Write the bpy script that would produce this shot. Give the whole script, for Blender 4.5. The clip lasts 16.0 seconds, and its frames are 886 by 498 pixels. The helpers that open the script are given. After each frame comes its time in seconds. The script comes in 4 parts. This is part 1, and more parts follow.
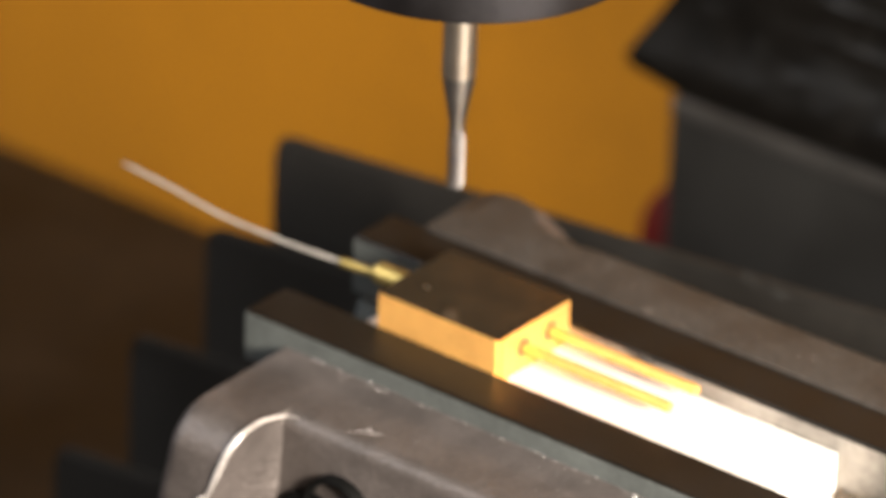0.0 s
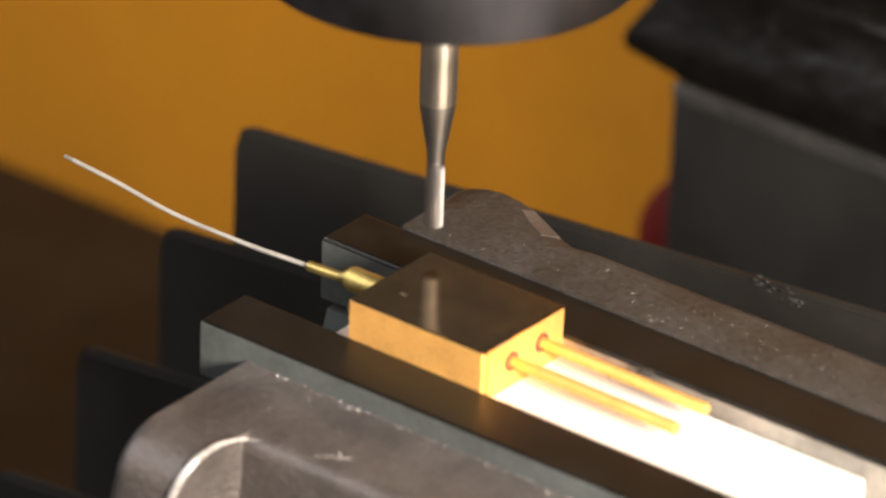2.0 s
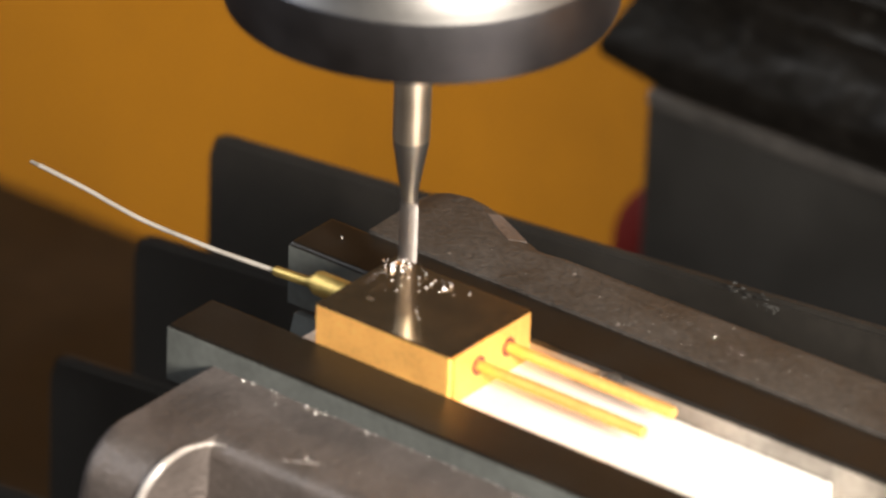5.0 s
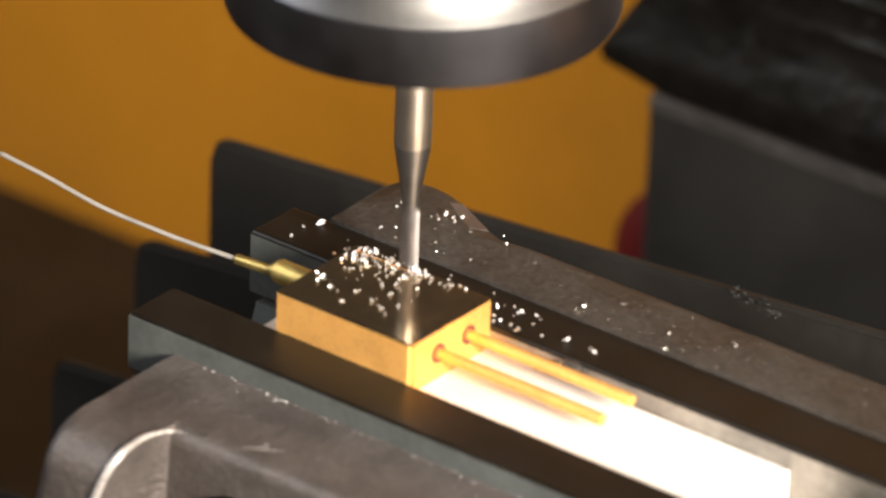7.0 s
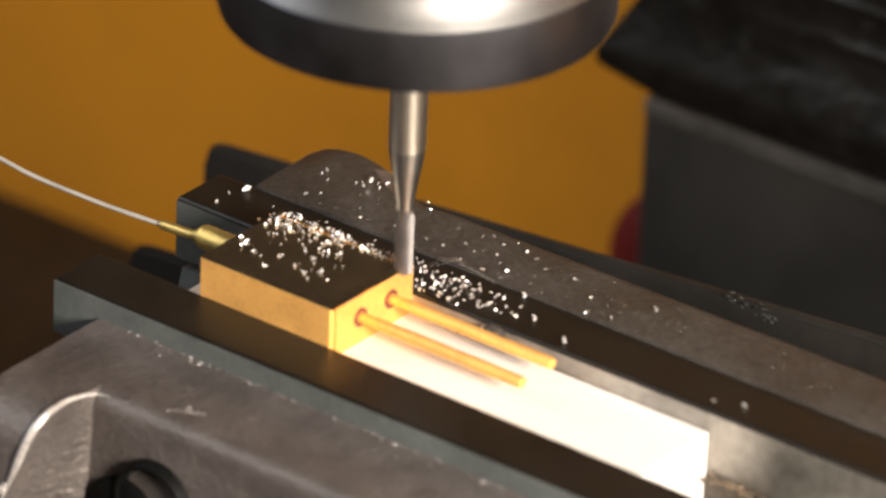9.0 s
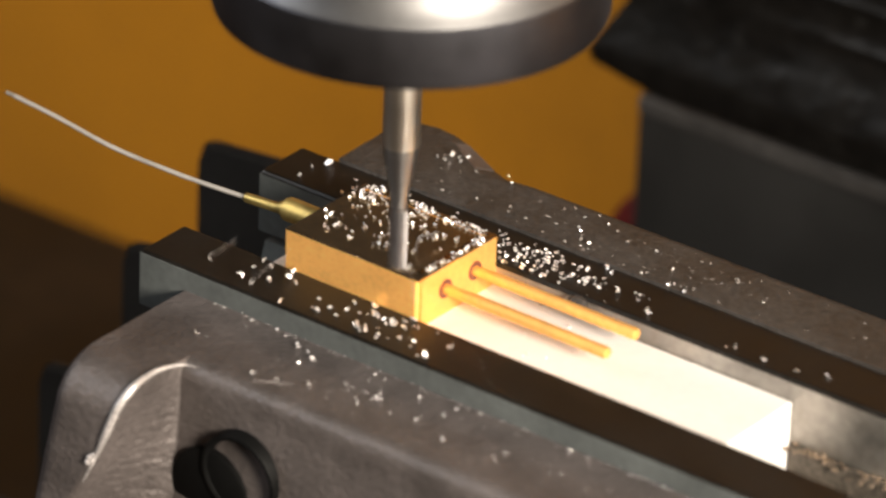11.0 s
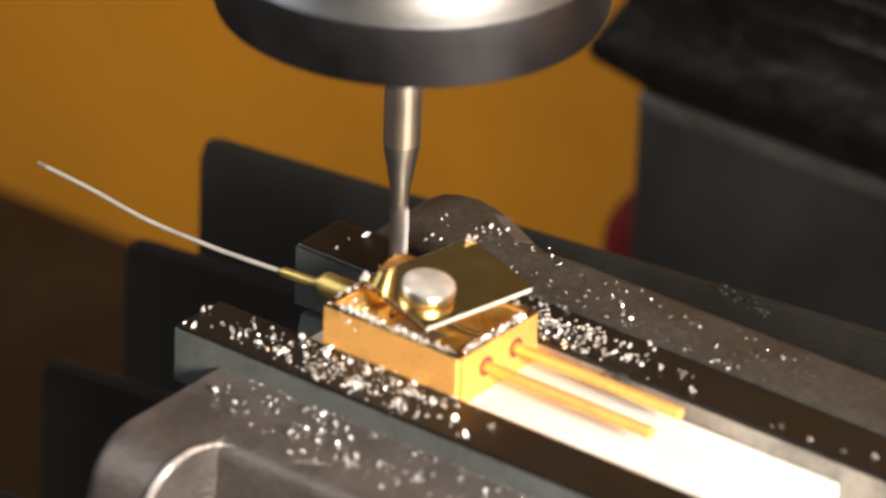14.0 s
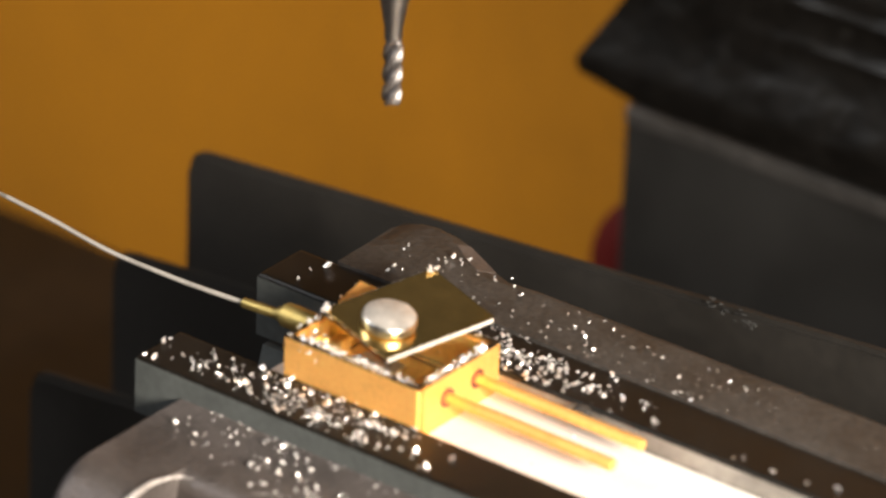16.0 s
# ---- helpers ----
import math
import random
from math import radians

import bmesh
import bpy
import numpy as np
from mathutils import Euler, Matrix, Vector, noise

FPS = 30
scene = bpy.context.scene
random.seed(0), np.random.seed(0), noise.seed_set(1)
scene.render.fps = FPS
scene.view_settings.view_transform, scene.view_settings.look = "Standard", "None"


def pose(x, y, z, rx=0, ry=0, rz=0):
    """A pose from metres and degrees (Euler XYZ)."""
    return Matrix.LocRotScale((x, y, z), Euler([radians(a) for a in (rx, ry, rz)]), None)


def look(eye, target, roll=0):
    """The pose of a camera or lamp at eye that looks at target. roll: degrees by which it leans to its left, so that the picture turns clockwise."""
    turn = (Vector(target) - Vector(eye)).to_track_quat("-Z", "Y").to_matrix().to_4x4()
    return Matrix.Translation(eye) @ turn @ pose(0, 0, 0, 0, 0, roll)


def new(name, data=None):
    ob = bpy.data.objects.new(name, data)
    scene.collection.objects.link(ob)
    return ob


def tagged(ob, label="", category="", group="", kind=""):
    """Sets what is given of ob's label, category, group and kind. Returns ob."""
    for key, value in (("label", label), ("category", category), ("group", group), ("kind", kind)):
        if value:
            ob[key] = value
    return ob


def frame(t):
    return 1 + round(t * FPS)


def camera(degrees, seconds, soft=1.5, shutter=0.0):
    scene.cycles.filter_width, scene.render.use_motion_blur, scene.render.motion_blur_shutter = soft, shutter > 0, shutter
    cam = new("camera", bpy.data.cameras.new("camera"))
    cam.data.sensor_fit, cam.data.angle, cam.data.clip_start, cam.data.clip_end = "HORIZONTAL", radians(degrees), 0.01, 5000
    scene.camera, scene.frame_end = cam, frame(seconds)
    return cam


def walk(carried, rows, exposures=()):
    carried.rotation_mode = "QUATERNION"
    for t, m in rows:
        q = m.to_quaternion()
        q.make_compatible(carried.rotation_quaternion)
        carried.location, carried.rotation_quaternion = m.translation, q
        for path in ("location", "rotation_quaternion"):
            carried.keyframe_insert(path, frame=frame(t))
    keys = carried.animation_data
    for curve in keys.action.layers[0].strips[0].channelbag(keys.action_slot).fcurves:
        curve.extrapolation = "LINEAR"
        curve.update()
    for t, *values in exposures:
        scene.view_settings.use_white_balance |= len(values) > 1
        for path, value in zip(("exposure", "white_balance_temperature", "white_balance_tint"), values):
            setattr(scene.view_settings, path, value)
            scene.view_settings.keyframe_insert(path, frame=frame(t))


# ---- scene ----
# Millimetres are used for the plan; the origin is the spindle axis at the height of the package's top face.
MM = 0.001
ZT = 0.15            # height of the package's top over the machine tray
DIST, YAW, DOWN, ROLL = 1.0706, 37.108, 28.405, 2.136

cam = camera(8.0, 16.0, soft=2.4, shutter=1.0)
cam.data.dof.use_dof = True
cam.data.dof.focus_distance = 1.092
cam.data.dof.aperture_fstop = 14.5


def aim(pan, tilt):
    a, e = radians(YAW + pan), radians(DOWN + tilt)
    return Vector((-math.sin(a) * math.cos(e), math.cos(a) * math.cos(e), -math.sin(e)))


def eye_pose(pan, tilt, s):
    eye = aim(0, 0) * (s * MM - DIST) + Vector((0, 0, ZT))
    return look(eye, eye + aim(pan, tilt), ROLL)


# seconds, pan, tilt (degrees), slide towards the vise (mm)
PATH = [
    (0.0, 0.094, 0.005, -129.5),
    (0.034, 0.094, 0.005, -129.5),
    (0.1, 0.075, 0.008, 15.0),
    (0.2, 0.06, 0.010, 50.0),
    (0.5, 0.047, 0.013, 53.1),
    (0.95, -0.02, 0.040, 50.2),
    (1.04, -0.021, 0.040, 50.2),
    (1.1, -0.022, 0.030, 18.0),
    (1.25, -0.024, 0.010, -2.0),
    (1.5, -0.027, 0.0, -3.1),
    (2.0, -0.108, -0.020, -3.1),
    (2.5, -0.113, 0.012, -3.1),
    (3.0, -0.098, 0.050, -2.6),
    (3.5, -0.183, 0.034, -3.1),
    (6.0, -0.391, -0.134, -0.5),
    (6.5, -0.351, -0.116, -0.2),
    (7.0, -0.349, -0.138, 0.0),
    (7.5, -0.355, -0.158, 1.1),
    (8.0, -0.359, -0.168, 2.5),
    (10.5, -0.477, -0.180, 5.9),
    (11.0, -0.466, -0.156, 4.3),
    (11.5, -0.430, -0.162, 3.4),
    (12.0, -0.414, -0.145, -0.4),
    (12.5, -0.435, -0.150, -1.6),
    (13.0, -0.435, -0.153, -3.0),
    (13.5, -0.453, -0.143, -2.7),
    (14.0, -0.460, -0.128, -2.8),
    (14.5, -0.456, -0.124, -3.5),
    (15.0, -0.430, -0.126, -2.0),
    (15.5, -0.475, -0.169, -2.8),
    (16.0, -0.580, -0.248, -3.9),
]
# the clip's camera closes its iris a little as bright chips gather
EXPOSURE = [(0.0, 0.15), (1.0, 0.12), (3.5, 0.02), (6.0, -0.02), (8.0, -0.1), (10.5, -0.36), (12.0, -0.33), (13.9, -0.22), (16.0, -0.18)]
walk(cam, [(t, eye_pose(p, q, s)) for t, p, q, s in PATH], EXPOSURE)

# ---- light ----
world = bpy.data.worlds.new("workshop")
scene.world = world
world.use_nodes = True
world.node_tree.nodes["Background"].inputs[0].default_value = (1.0, 0.93, 0.85, 1)
world.node_tree.nodes["Background"].inputs[1].default_value = 0.05


def lamp(name, place, target, size, watts, colour):
    data = bpy.data.lights.new(name, "AREA")
    data.shape, data.size, data.energy, data.color = "DISK", size, watts, colour
    ob = new(name, data)
    ob.matrix_world = look(place, target)
    return ob


lamp("machine_lamp", (0.575, -0.265, ZT + 0.235), (0.02, 0.0, ZT), 0.18, 18.5, (1.0, 0.90, 0.755))
# unseen fill lamp, added to brighten the orange wall
lamp("wall_fill_lamp", (-0.55, -0.10, ZT + 0.32), (-0.58, 0.42, ZT - 0.10), 0.16, 4.0, (1.0, 0.93, 0.84)).data.spread = math.radians(140)
lamp("workshop_lamp", (-1.4, -0.95, 1.12), (0.0, 0.0, 0.1), 0.9, 19.0, (0.92, 0.95, 0.98))

# ---- materials ----
def material(name, colour, rough=0.5, metal=0.0, grain=0.0, grain_size=0.001, stain=0.0, stain_size=0.02,
             bump=0.0, streak=None, vary=0.0, spots=None, coat=0.0, specular=0.5):
    """A surface with fine grain, larger stains, bump and, where asked, streaks, light spots and a shade for each piece."""
    m = bpy.data.materials.new(name)
    m.use_nodes = True
    nt = m.node_tree
    b = nt.nodes["Principled BSDF"]
    b.inputs["Metallic"].default_value = metal
    b.inputs["Roughness"].default_value = rough
    b.inputs["Coat Weight"].default_value = coat
    b.inputs["Specular IOR Level"].default_value = specular
    tc = nt.nodes.new("ShaderNodeTexCoord")

    def noise_at(size, detail, scale3=None):
        n = nt.nodes.new("ShaderNodeTexNoise")
        n.inputs["Scale"].default_value = 1.0 / size
        n.inputs["Detail"].default_value = detail
        if scale3:
            mp = nt.nodes.new("ShaderNodeMapping")
            mp.inputs["Scale"].default_value = scale3
            nt.links.new(tc.outputs["Object"], mp.inputs["Vector"])
            nt.links.new(mp.outputs["Vector"], n.inputs["Vector"])
        else:
            nt.links.new(tc.outputs["Object"], n.inputs["Vector"])
        return n

    def ramp(src, lo, hi, a=0.3, c=0.7):
        r = nt.nodes.new("ShaderNodeMapRange")
        r.inputs["From Min"].default_value, r.inputs["From Max"].default_value = a, c
        r.inputs["To Min"].default_value, r.inputs["To Max"].default_value = lo, hi
        nt.links.new(src, r.inputs["Value"])
        return r.outputs["Result"]

    def times(p, q):
        x = nt.nodes.new("ShaderNodeMath")
        x.operation = "MULTIPLY"
        nt.links.new(p, x.inputs[0])
        nt.links.new(q, x.inputs[1])
        return x.outputs[0]

    g = noise_at(grain_size, 6, streak)
    s = noise_at(stain_size, 4)
    f = times(ramp(g.outputs["Fac"], 1 - grain, 1 + grain), ramp(s.outputs["Fac"], 1 - stain, 1 + stain))
    if vary:
        oi = nt.nodes.new("ShaderNodeObjectInfo")
        f = times(f, ramp(oi.outputs["Random"], 1 - vary, 1 + vary, 0, 1))
    mix = nt.nodes.new("ShaderNodeVectorMath")
    mix.operation = "SCALE"
    mix.inputs[0].default_value = colour
    nt.links.new(f, mix.inputs["Scale"])
    out = mix.outputs[0]
    if spots:
        size, edge, tint = spots
        v = noise_at(size, 2)
        mx = nt.nodes.new("ShaderNodeMix")
        mx.data_type = "RGBA"
        nt.links.new(ramp(v.outputs["Fac"], 0, 1, edge, edge + 0.05), mx.inputs["Factor"])
        nt.links.new(out, mx.inputs["A"])
        mx.inputs["B"].default_value = (*tint, 1)
        out = mx.outputs["Result"]
    nt.links.new(out, b.inputs["Base Color"])
    nt.links.new(ramp(s.outputs["Fac"], max(0.03, rough * (1 - 0.6 * stain)), min(1, rough * (1 + 0.6 * stain) + 0.01)), b.inputs["Roughness"])
    if bump:
        bp = nt.nodes.new("ShaderNodeBump")
        bp.inputs["Strength"].default_value = 1.0
        bp.inputs["Distance"].default_value = bump * MM
        nt.links.new(g.outputs["Fac"], bp.inputs["Height"])
        nt.links.new(bp.outputs["Normal"], b.inputs["Normal"])
    return m


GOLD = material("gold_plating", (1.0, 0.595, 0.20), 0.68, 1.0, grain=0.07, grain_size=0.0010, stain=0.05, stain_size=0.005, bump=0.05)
# same gold, darkened: the dim reflection in the cover is put into its colour
GOLD_LID = material("gold_dim_reflection", (0.34, 0.262, 0.172), 0.14, 1.0, grain=0.06, grain_size=0.0006, stain=0.2, stain_size=0.008, bump=0.004)
GOLD_DULL = material("dull_gold", (0.56, 0.42, 0.15), 0.5, 1.0, grain=0.1, grain_size=0.0008, stain=0.2, stain_size=0.004)
GOLD_INNER = material("bright_gold_plating", (1.0, 0.69, 0.27), 0.5, 1.0, grain=0.1, grain_size=0.0008, stain=0.15, stain_size=0.003, bump=0.03)
GOLD_MIRROR = material("mirror_gold", (0.84, 0.58, 0.21), 0.08, 1.0, grain=0.04, grain_size=0.0006, stain=0.15, stain_size=0.006)
NICKEL = material("nickel_disc", (0.75, 0.74, 0.72), 0.3, 1.0, grain=0.1, grain_size=0.0006, stain=0.2, stain_size=0.003, bump=0.02)
CUT = material("freshly_cut_metal", (0.78, 0.72, 0.66), 0.5, 0.35, grain=0.1, grain_size=0.0006, stain=0.15, stain_size=0.003)
DISC_METAL = material("matt_silver_disc", (0.72, 0.68, 0.65), 0.42, 0.6, grain=0.08, grain_size=0.0006, stain=0.15, stain_size=0.003, bump=0.01)
# pale iron for the rim's painted highlight, and for the burr and scratch
RIM_LIGHT_AND_WEAR = material("rim_light_and_worn_iron", (0.55, 0.51, 0.50), 0.42, 0.5, grain=0.25, grain_size=0.0008, stain=0.3, stain_size=0.004, bump=0.03)
GLASS_BEAD = material("glass_seal", (0.16, 0.05, 0.03), 0.3, 0.0, grain=0.1, stain=0.1)
FIBRE = material("fibre_jacket", (0.31, 0.285, 0.26), 0.45, 0.0, grain=0.1, grain_size=0.0006, stain=0.15, stain_size=0.006)
FIBRE_END = material("fibre_end", (0.16, 0.14, 0.12), 0.4, 0.0, grain=0.1, stain=0.2)
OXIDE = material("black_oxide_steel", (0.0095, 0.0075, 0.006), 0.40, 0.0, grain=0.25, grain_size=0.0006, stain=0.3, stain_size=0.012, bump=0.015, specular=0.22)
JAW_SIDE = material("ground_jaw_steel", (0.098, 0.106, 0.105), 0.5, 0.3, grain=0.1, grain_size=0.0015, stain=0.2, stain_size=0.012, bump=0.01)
CASTING = material("grey_cast_iron", (0.113, 0.096, 0.092), 0.44, 0.4, grain=0.14, grain_size=0.0011, stain=0.22, stain_size=0.01, bump=0.32,
                   spots=(0.0018, 0.76, (0.35, 0.32, 0.3)))
FIXED_IRON = material("oiled_cast_iron", (0.050, 0.0445, 0.0415), 0.5, 0.15, grain=0.35, grain_size=0.0009, stain=0.25, stain_size=0.012, bump=0.22,
                      spots=(0.0016, 0.72, (0.2, 0.18, 0.17)), specular=0.35)
GROUND = material("polished_steel", (0.33, 0.31, 0.285), 0.42, 0.85, grain=0.15, grain_size=0.002, stain=0.3, stain_size=0.012, bump=0.01)
GRIT = material("oily_grit", (0.0660, 0.0550, 0.0440), 0.6, 0.2, grain=0.5, grain_size=0.0012, stain=0.3, stain_size=0.006, bump=0.25)
CRUMB = material("oily_crumbs", (0.16, 0.115, 0.08), 0.4, 0.3, grain=0.4, grain_size=0.0008, stain=0.4, stain_size=0.003)
WHITE = material("white_plastic", (0.78, 0.735, 0.715), 0.45, 0.0, grain=0.02, grain_size=0.002, stain=0.04, stain_size=0.015)
STEEL = material("brushed_spindle_steel", (0.128, 0.126, 0.142), 0.40, 1.0, grain=0.08, grain_size=0.0015, stain=0.15, stain_size=0.015, bump=0.006, streak=(1, 1, 14))
STEEL_BRIGHT = material("bright_spindle_steel", (0.19, 0.186, 0.188), 0.48, 1.0, grain=0.1, grain_size=0.0015, stain=0.1, stain_size=0.015, bump=0.008, streak=(1, 1, 14))
SHANK = material("carbide_shank", (0.76, 0.70, 0.62), 0.34, 1.0, grain=0.05, grain_size=0.0008, stain=0.1, stain_size=0.006)
CARBIDE = material("ground_carbide", (0.35, 0.34, 0.335), 0.36, 1.0, grain=0.1, grain_size=0.0004, stain=0.1, stain_size=0.004)
FLUTE = material("carbide_flutes", (0.21, 0.195, 0.195), 0.5, 1.0, grain=0.1, grain_size=0.0004, stain=0.1, stain_size=0.004)
CHIP = material("aluminium_swarf", (0.93, 0.89, 0.885), 0.27, 0.66, grain=0.1, grain_size=0.0004, stain=0.2, stain_size=0.001, vary=0.2)
ORANGE = material("orange_enamel", (0.335, 0.132, 0.0045), 0.5, 0.0, grain=0.05, grain_size=0.01, stain=0.1, stain_size=0.12, specular=0.3)
TRAY = material("dark_brown_tray", (0.0165, 0.0085, 0.0028), 0.62, 0.0, grain=0.15, grain_size=0.008, stain=0.4, stain_size=0.05, specular=0.13)
# the sheet's blotchy highlights are put in as paler spots
RUBBER = material("black_rubber", (0.0035, 0.003, 0.0026), 0.38, 0.0, grain=0.3, grain_size=0.003, stain=0.3, stain_size=0.02, bump=0.3, specular=0.14, spots=(0.005, 0.68, (0.007, 0.0065, 0.006)))
FOLD = material("way_cover_cloth", (0.0105, 0.0088, 0.0072), 0.62, 0.0, grain=0.2, grain_size=0.002, stain=0.25, stain_size=0.03, bump=0.05, spots=(0.014, 0.70, (0.022, 0.020, 0.018)), specular=0.4)
COLUMN = material("dark_grey_paint", (0.0072, 0.0067, 0.0062), 0.6, 0.0, grain=0.1, grain_size=0.003, stain=0.2, stain_size=0.03, bump=0.02, specular=0.35)
EDGE_HIGHLIGHT = material("bevel_highlight_grey", (0.024, 0.022, 0.021), 0.5, 0.1, grain=0.3, grain_size=0.003, stain=0.3, stain_size=0.02)
SCUFF = material("rubbed_cloth", (0.028, 0.027, 0.026), 0.6, 0.0, grain=0.4, grain_size=0.0015, stain=0.4, stain_size=0.004)
RED = material("red_plastic", (0.075, 0.004, 0.003), 0.7, 0.0, grain=0.05, stain=0.1, specular=0.15)
# colour of the unseen wall, set by how the lid reflects it
REFLECTED_DARK = material("dark_reflected_paint", (0.036, 0.026, 0.014), 0.6, 0.0, grain=0.1, grain_size=0.003, stain=0.15, stain_size=0.05)
HOLE = material("black_plug", (0.0025, 0.0025, 0.0025), 0.55, 0.0, grain=0.2, stain=0.2, specular=0.12)
ROOM = material("workshop_wall", (0.30, 0.29, 0.27), 0.8, 0.0, grain=0.05, grain_size=0.02, stain=0.1, stain_size=0.4)

# ---- mesh helpers, in millimetres ----
def root(name, label, category, group="", kind=""):
    ob = new(name)
    ob.empty_display_size = 0.01
    return tagged(ob, label, category, group, kind)


def part(name, bm, mat, parent=None, label="", smooth=False):
    me = bpy.data.meshes.new(name)
    bmesh.ops.scale(bm, vec=(MM, MM, MM), verts=bm.verts)
    bmesh.ops.recalc_face_normals(bm, faces=bm.faces)
    bm.to_mesh(me)
    bm.free()
    me.materials.append(mat)
    if smooth:
        me.shade_smooth()
        me.set_sharp_from_angle(angle=radians(38))
    ob = new(name, me)
    ob.parent = parent
    return tagged(ob, label) if label else ob


def block(x0, x1, y0, y1, z0, z1, bevel=0.0, seg=2, bm=None):
    b = bmesh.new()
    bmesh.ops.create_cube(b, size=1)
    for v in b.verts:
        v.co = Vector(((x0 + x1) / 2 + v.co.x * (x1 - x0), (y0 + y1) / 2 + v.co.y * (y1 - y0), (z0 + z1) / 2 + v.co.z * (z1 - z0)))
    if bevel:
        bmesh.ops.bevel(b, geom=b.edges[:], offset=bevel, segments=seg, affect="EDGES", profile=0.6)
    return join(bm, b)


def join(bm, b):
    if bm is None:
        return b
    me = bpy.data.meshes.new("tmp")
    b.to_mesh(me)
    b.free()
    bm.from_mesh(me)
    bpy.data.meshes.remove(me)
    return bm


def lathe(profile, seg=64, centre=(0, 0, 0), axis="z"):
    """Turns (radius, height) pairs round an axis; ends are closed."""
    b = bmesh.new()
    rings = []
    for r, h in profile:
        ring = []
        for i in range(seg):
            a = math.tau * i / seg
            p = (r * math.cos(a), r * math.sin(a), h)
            if axis == "x":
                p = (h, r * math.cos(a), r * math.sin(a))
            if axis == "y":
                p = (r * math.sin(a), h, r * math.cos(a))
            ring.append(b.verts.new(Vector(p) + Vector(centre)))
        rings.append(ring)
    for p, q in zip(rings, rings[1:]):
        for i in range(seg):
            b.faces.new((p[i], p[(i + 1) % seg], q[(i + 1) % seg], q[i]))
    b.faces.new(rings[0][::-1])
    b.faces.new(rings[-1])
    return b


def tube(points, radii, seg=14):
    b = bmesh.new()
    rings = []
    pts = [Vector(p) for p in points]
    for i, p in enumerate(pts):
        d = (pts[min(i + 1, len(pts) - 1)] - pts[max(i - 1, 0)]).normalized()
        u = d.cross(Vector((0, 0, 1))).normalized()
        w = u.cross(d)
        r = radii[i] if isinstance(radii, list) else radii
        rings.append([b.verts.new(p + (u * math.cos(math.tau * k / seg) + w * math.sin(math.tau * k / seg)) * r) for k in range(seg)])
    for p, q in zip(rings, rings[1:]):
        for i in range(seg):
            b.faces.new((p[i], p[(i + 1) % seg], q[(i + 1) % seg], q[i]))
    b.faces.new(rings[0][::-1])
    b.faces.new(rings[-1])
    return b


def curve_through(keys, n=40):
    """Catmull-Rom points through the keys."""
    k = [Vector(p) for p in keys]
    k = [2 * k[0] - k[1]] + k + [2 * k[-1] - k[-2]]
    out = []
    spans = len(k) - 3
    for j in range(n + 1):
        u = j / n * spans
        i = min(int(u), spans - 1)
        t = u - i
        a, b, c, d = k[i:i + 4]
        out.append(0.5 * (2 * b + (c - a) * t + (2 * a - 5 * b + 4 * c - d) * t * t + (3 * b - a - 3 * c + d) * t ** 3))
    return out


def clamp(v, a=0.0, b=1.0):
    return max(a, min(b, v))


# ---- the table's travel: seconds, x, y of the package's corner (mm) ----
TRAVEL = [(0.0, 28.45, -22.0), (3.5, 28.4, -22.2), (4.4, 28.3, -22.2), (4.9, 27.2, -22.2), (6.0, 22.3, -22.2), (6.5, 20.1, -22.1), (7.0, 17.95, -22.1),
          (7.5, 14.2, -21.95), (8.0, 8.85, -21.85), (8.25, 5.7, -21.8), (8.5, 2.6, -21.8), (8.75, 0.5, -21.4), (9.0, 0.2, -19.0), (10.0, 0.2, -7.3), (10.25, 0.2, -4.4),
          (10.5, 0.5, -1.9), (11.0, 6.2, -1.9), (11.5, 12.0, -1.85), (12.0, 18.55, -1.9), (12.5, 25.25, -1.95), (12.65, 26.9, -2.4), (13.0, 27.45, -6.6),
          (13.5, 27.9, -13.2), (14.0, 28.35, -19.7), (14.5, 28.85, -26.2), (14.65, 28.85, -27.3), (15.0, 28.8, -27.4), (16.0, 28.85, -27.6)]


def travel(t):
    for a, b in zip(TRAVEL, TRAVEL[1:]):
        if t <= b[0]:
            u = (t - a[0]) / (b[0] - a[0])
            return a[1] + (b[1] - a[1]) * u, a[2] + (b[2] - a[2]) * u
    return TRAVEL[-1][1:]


def at_table(t, m=None):
    """A pose in the vise's own space, in the world at time t."""
    x, y = travel(t)
    p = pose(x * MM, y * MM, ZT)
    return p @ m if m else p


STEPS = sorted({round(0.25 * i, 3) for i in range(65)} | {12.65, 14.65, 4.4, 4.9})

# ---- the setting ----
WALL_TOP = 298       # height of the orange splash guard, under the dark wall added for reflections


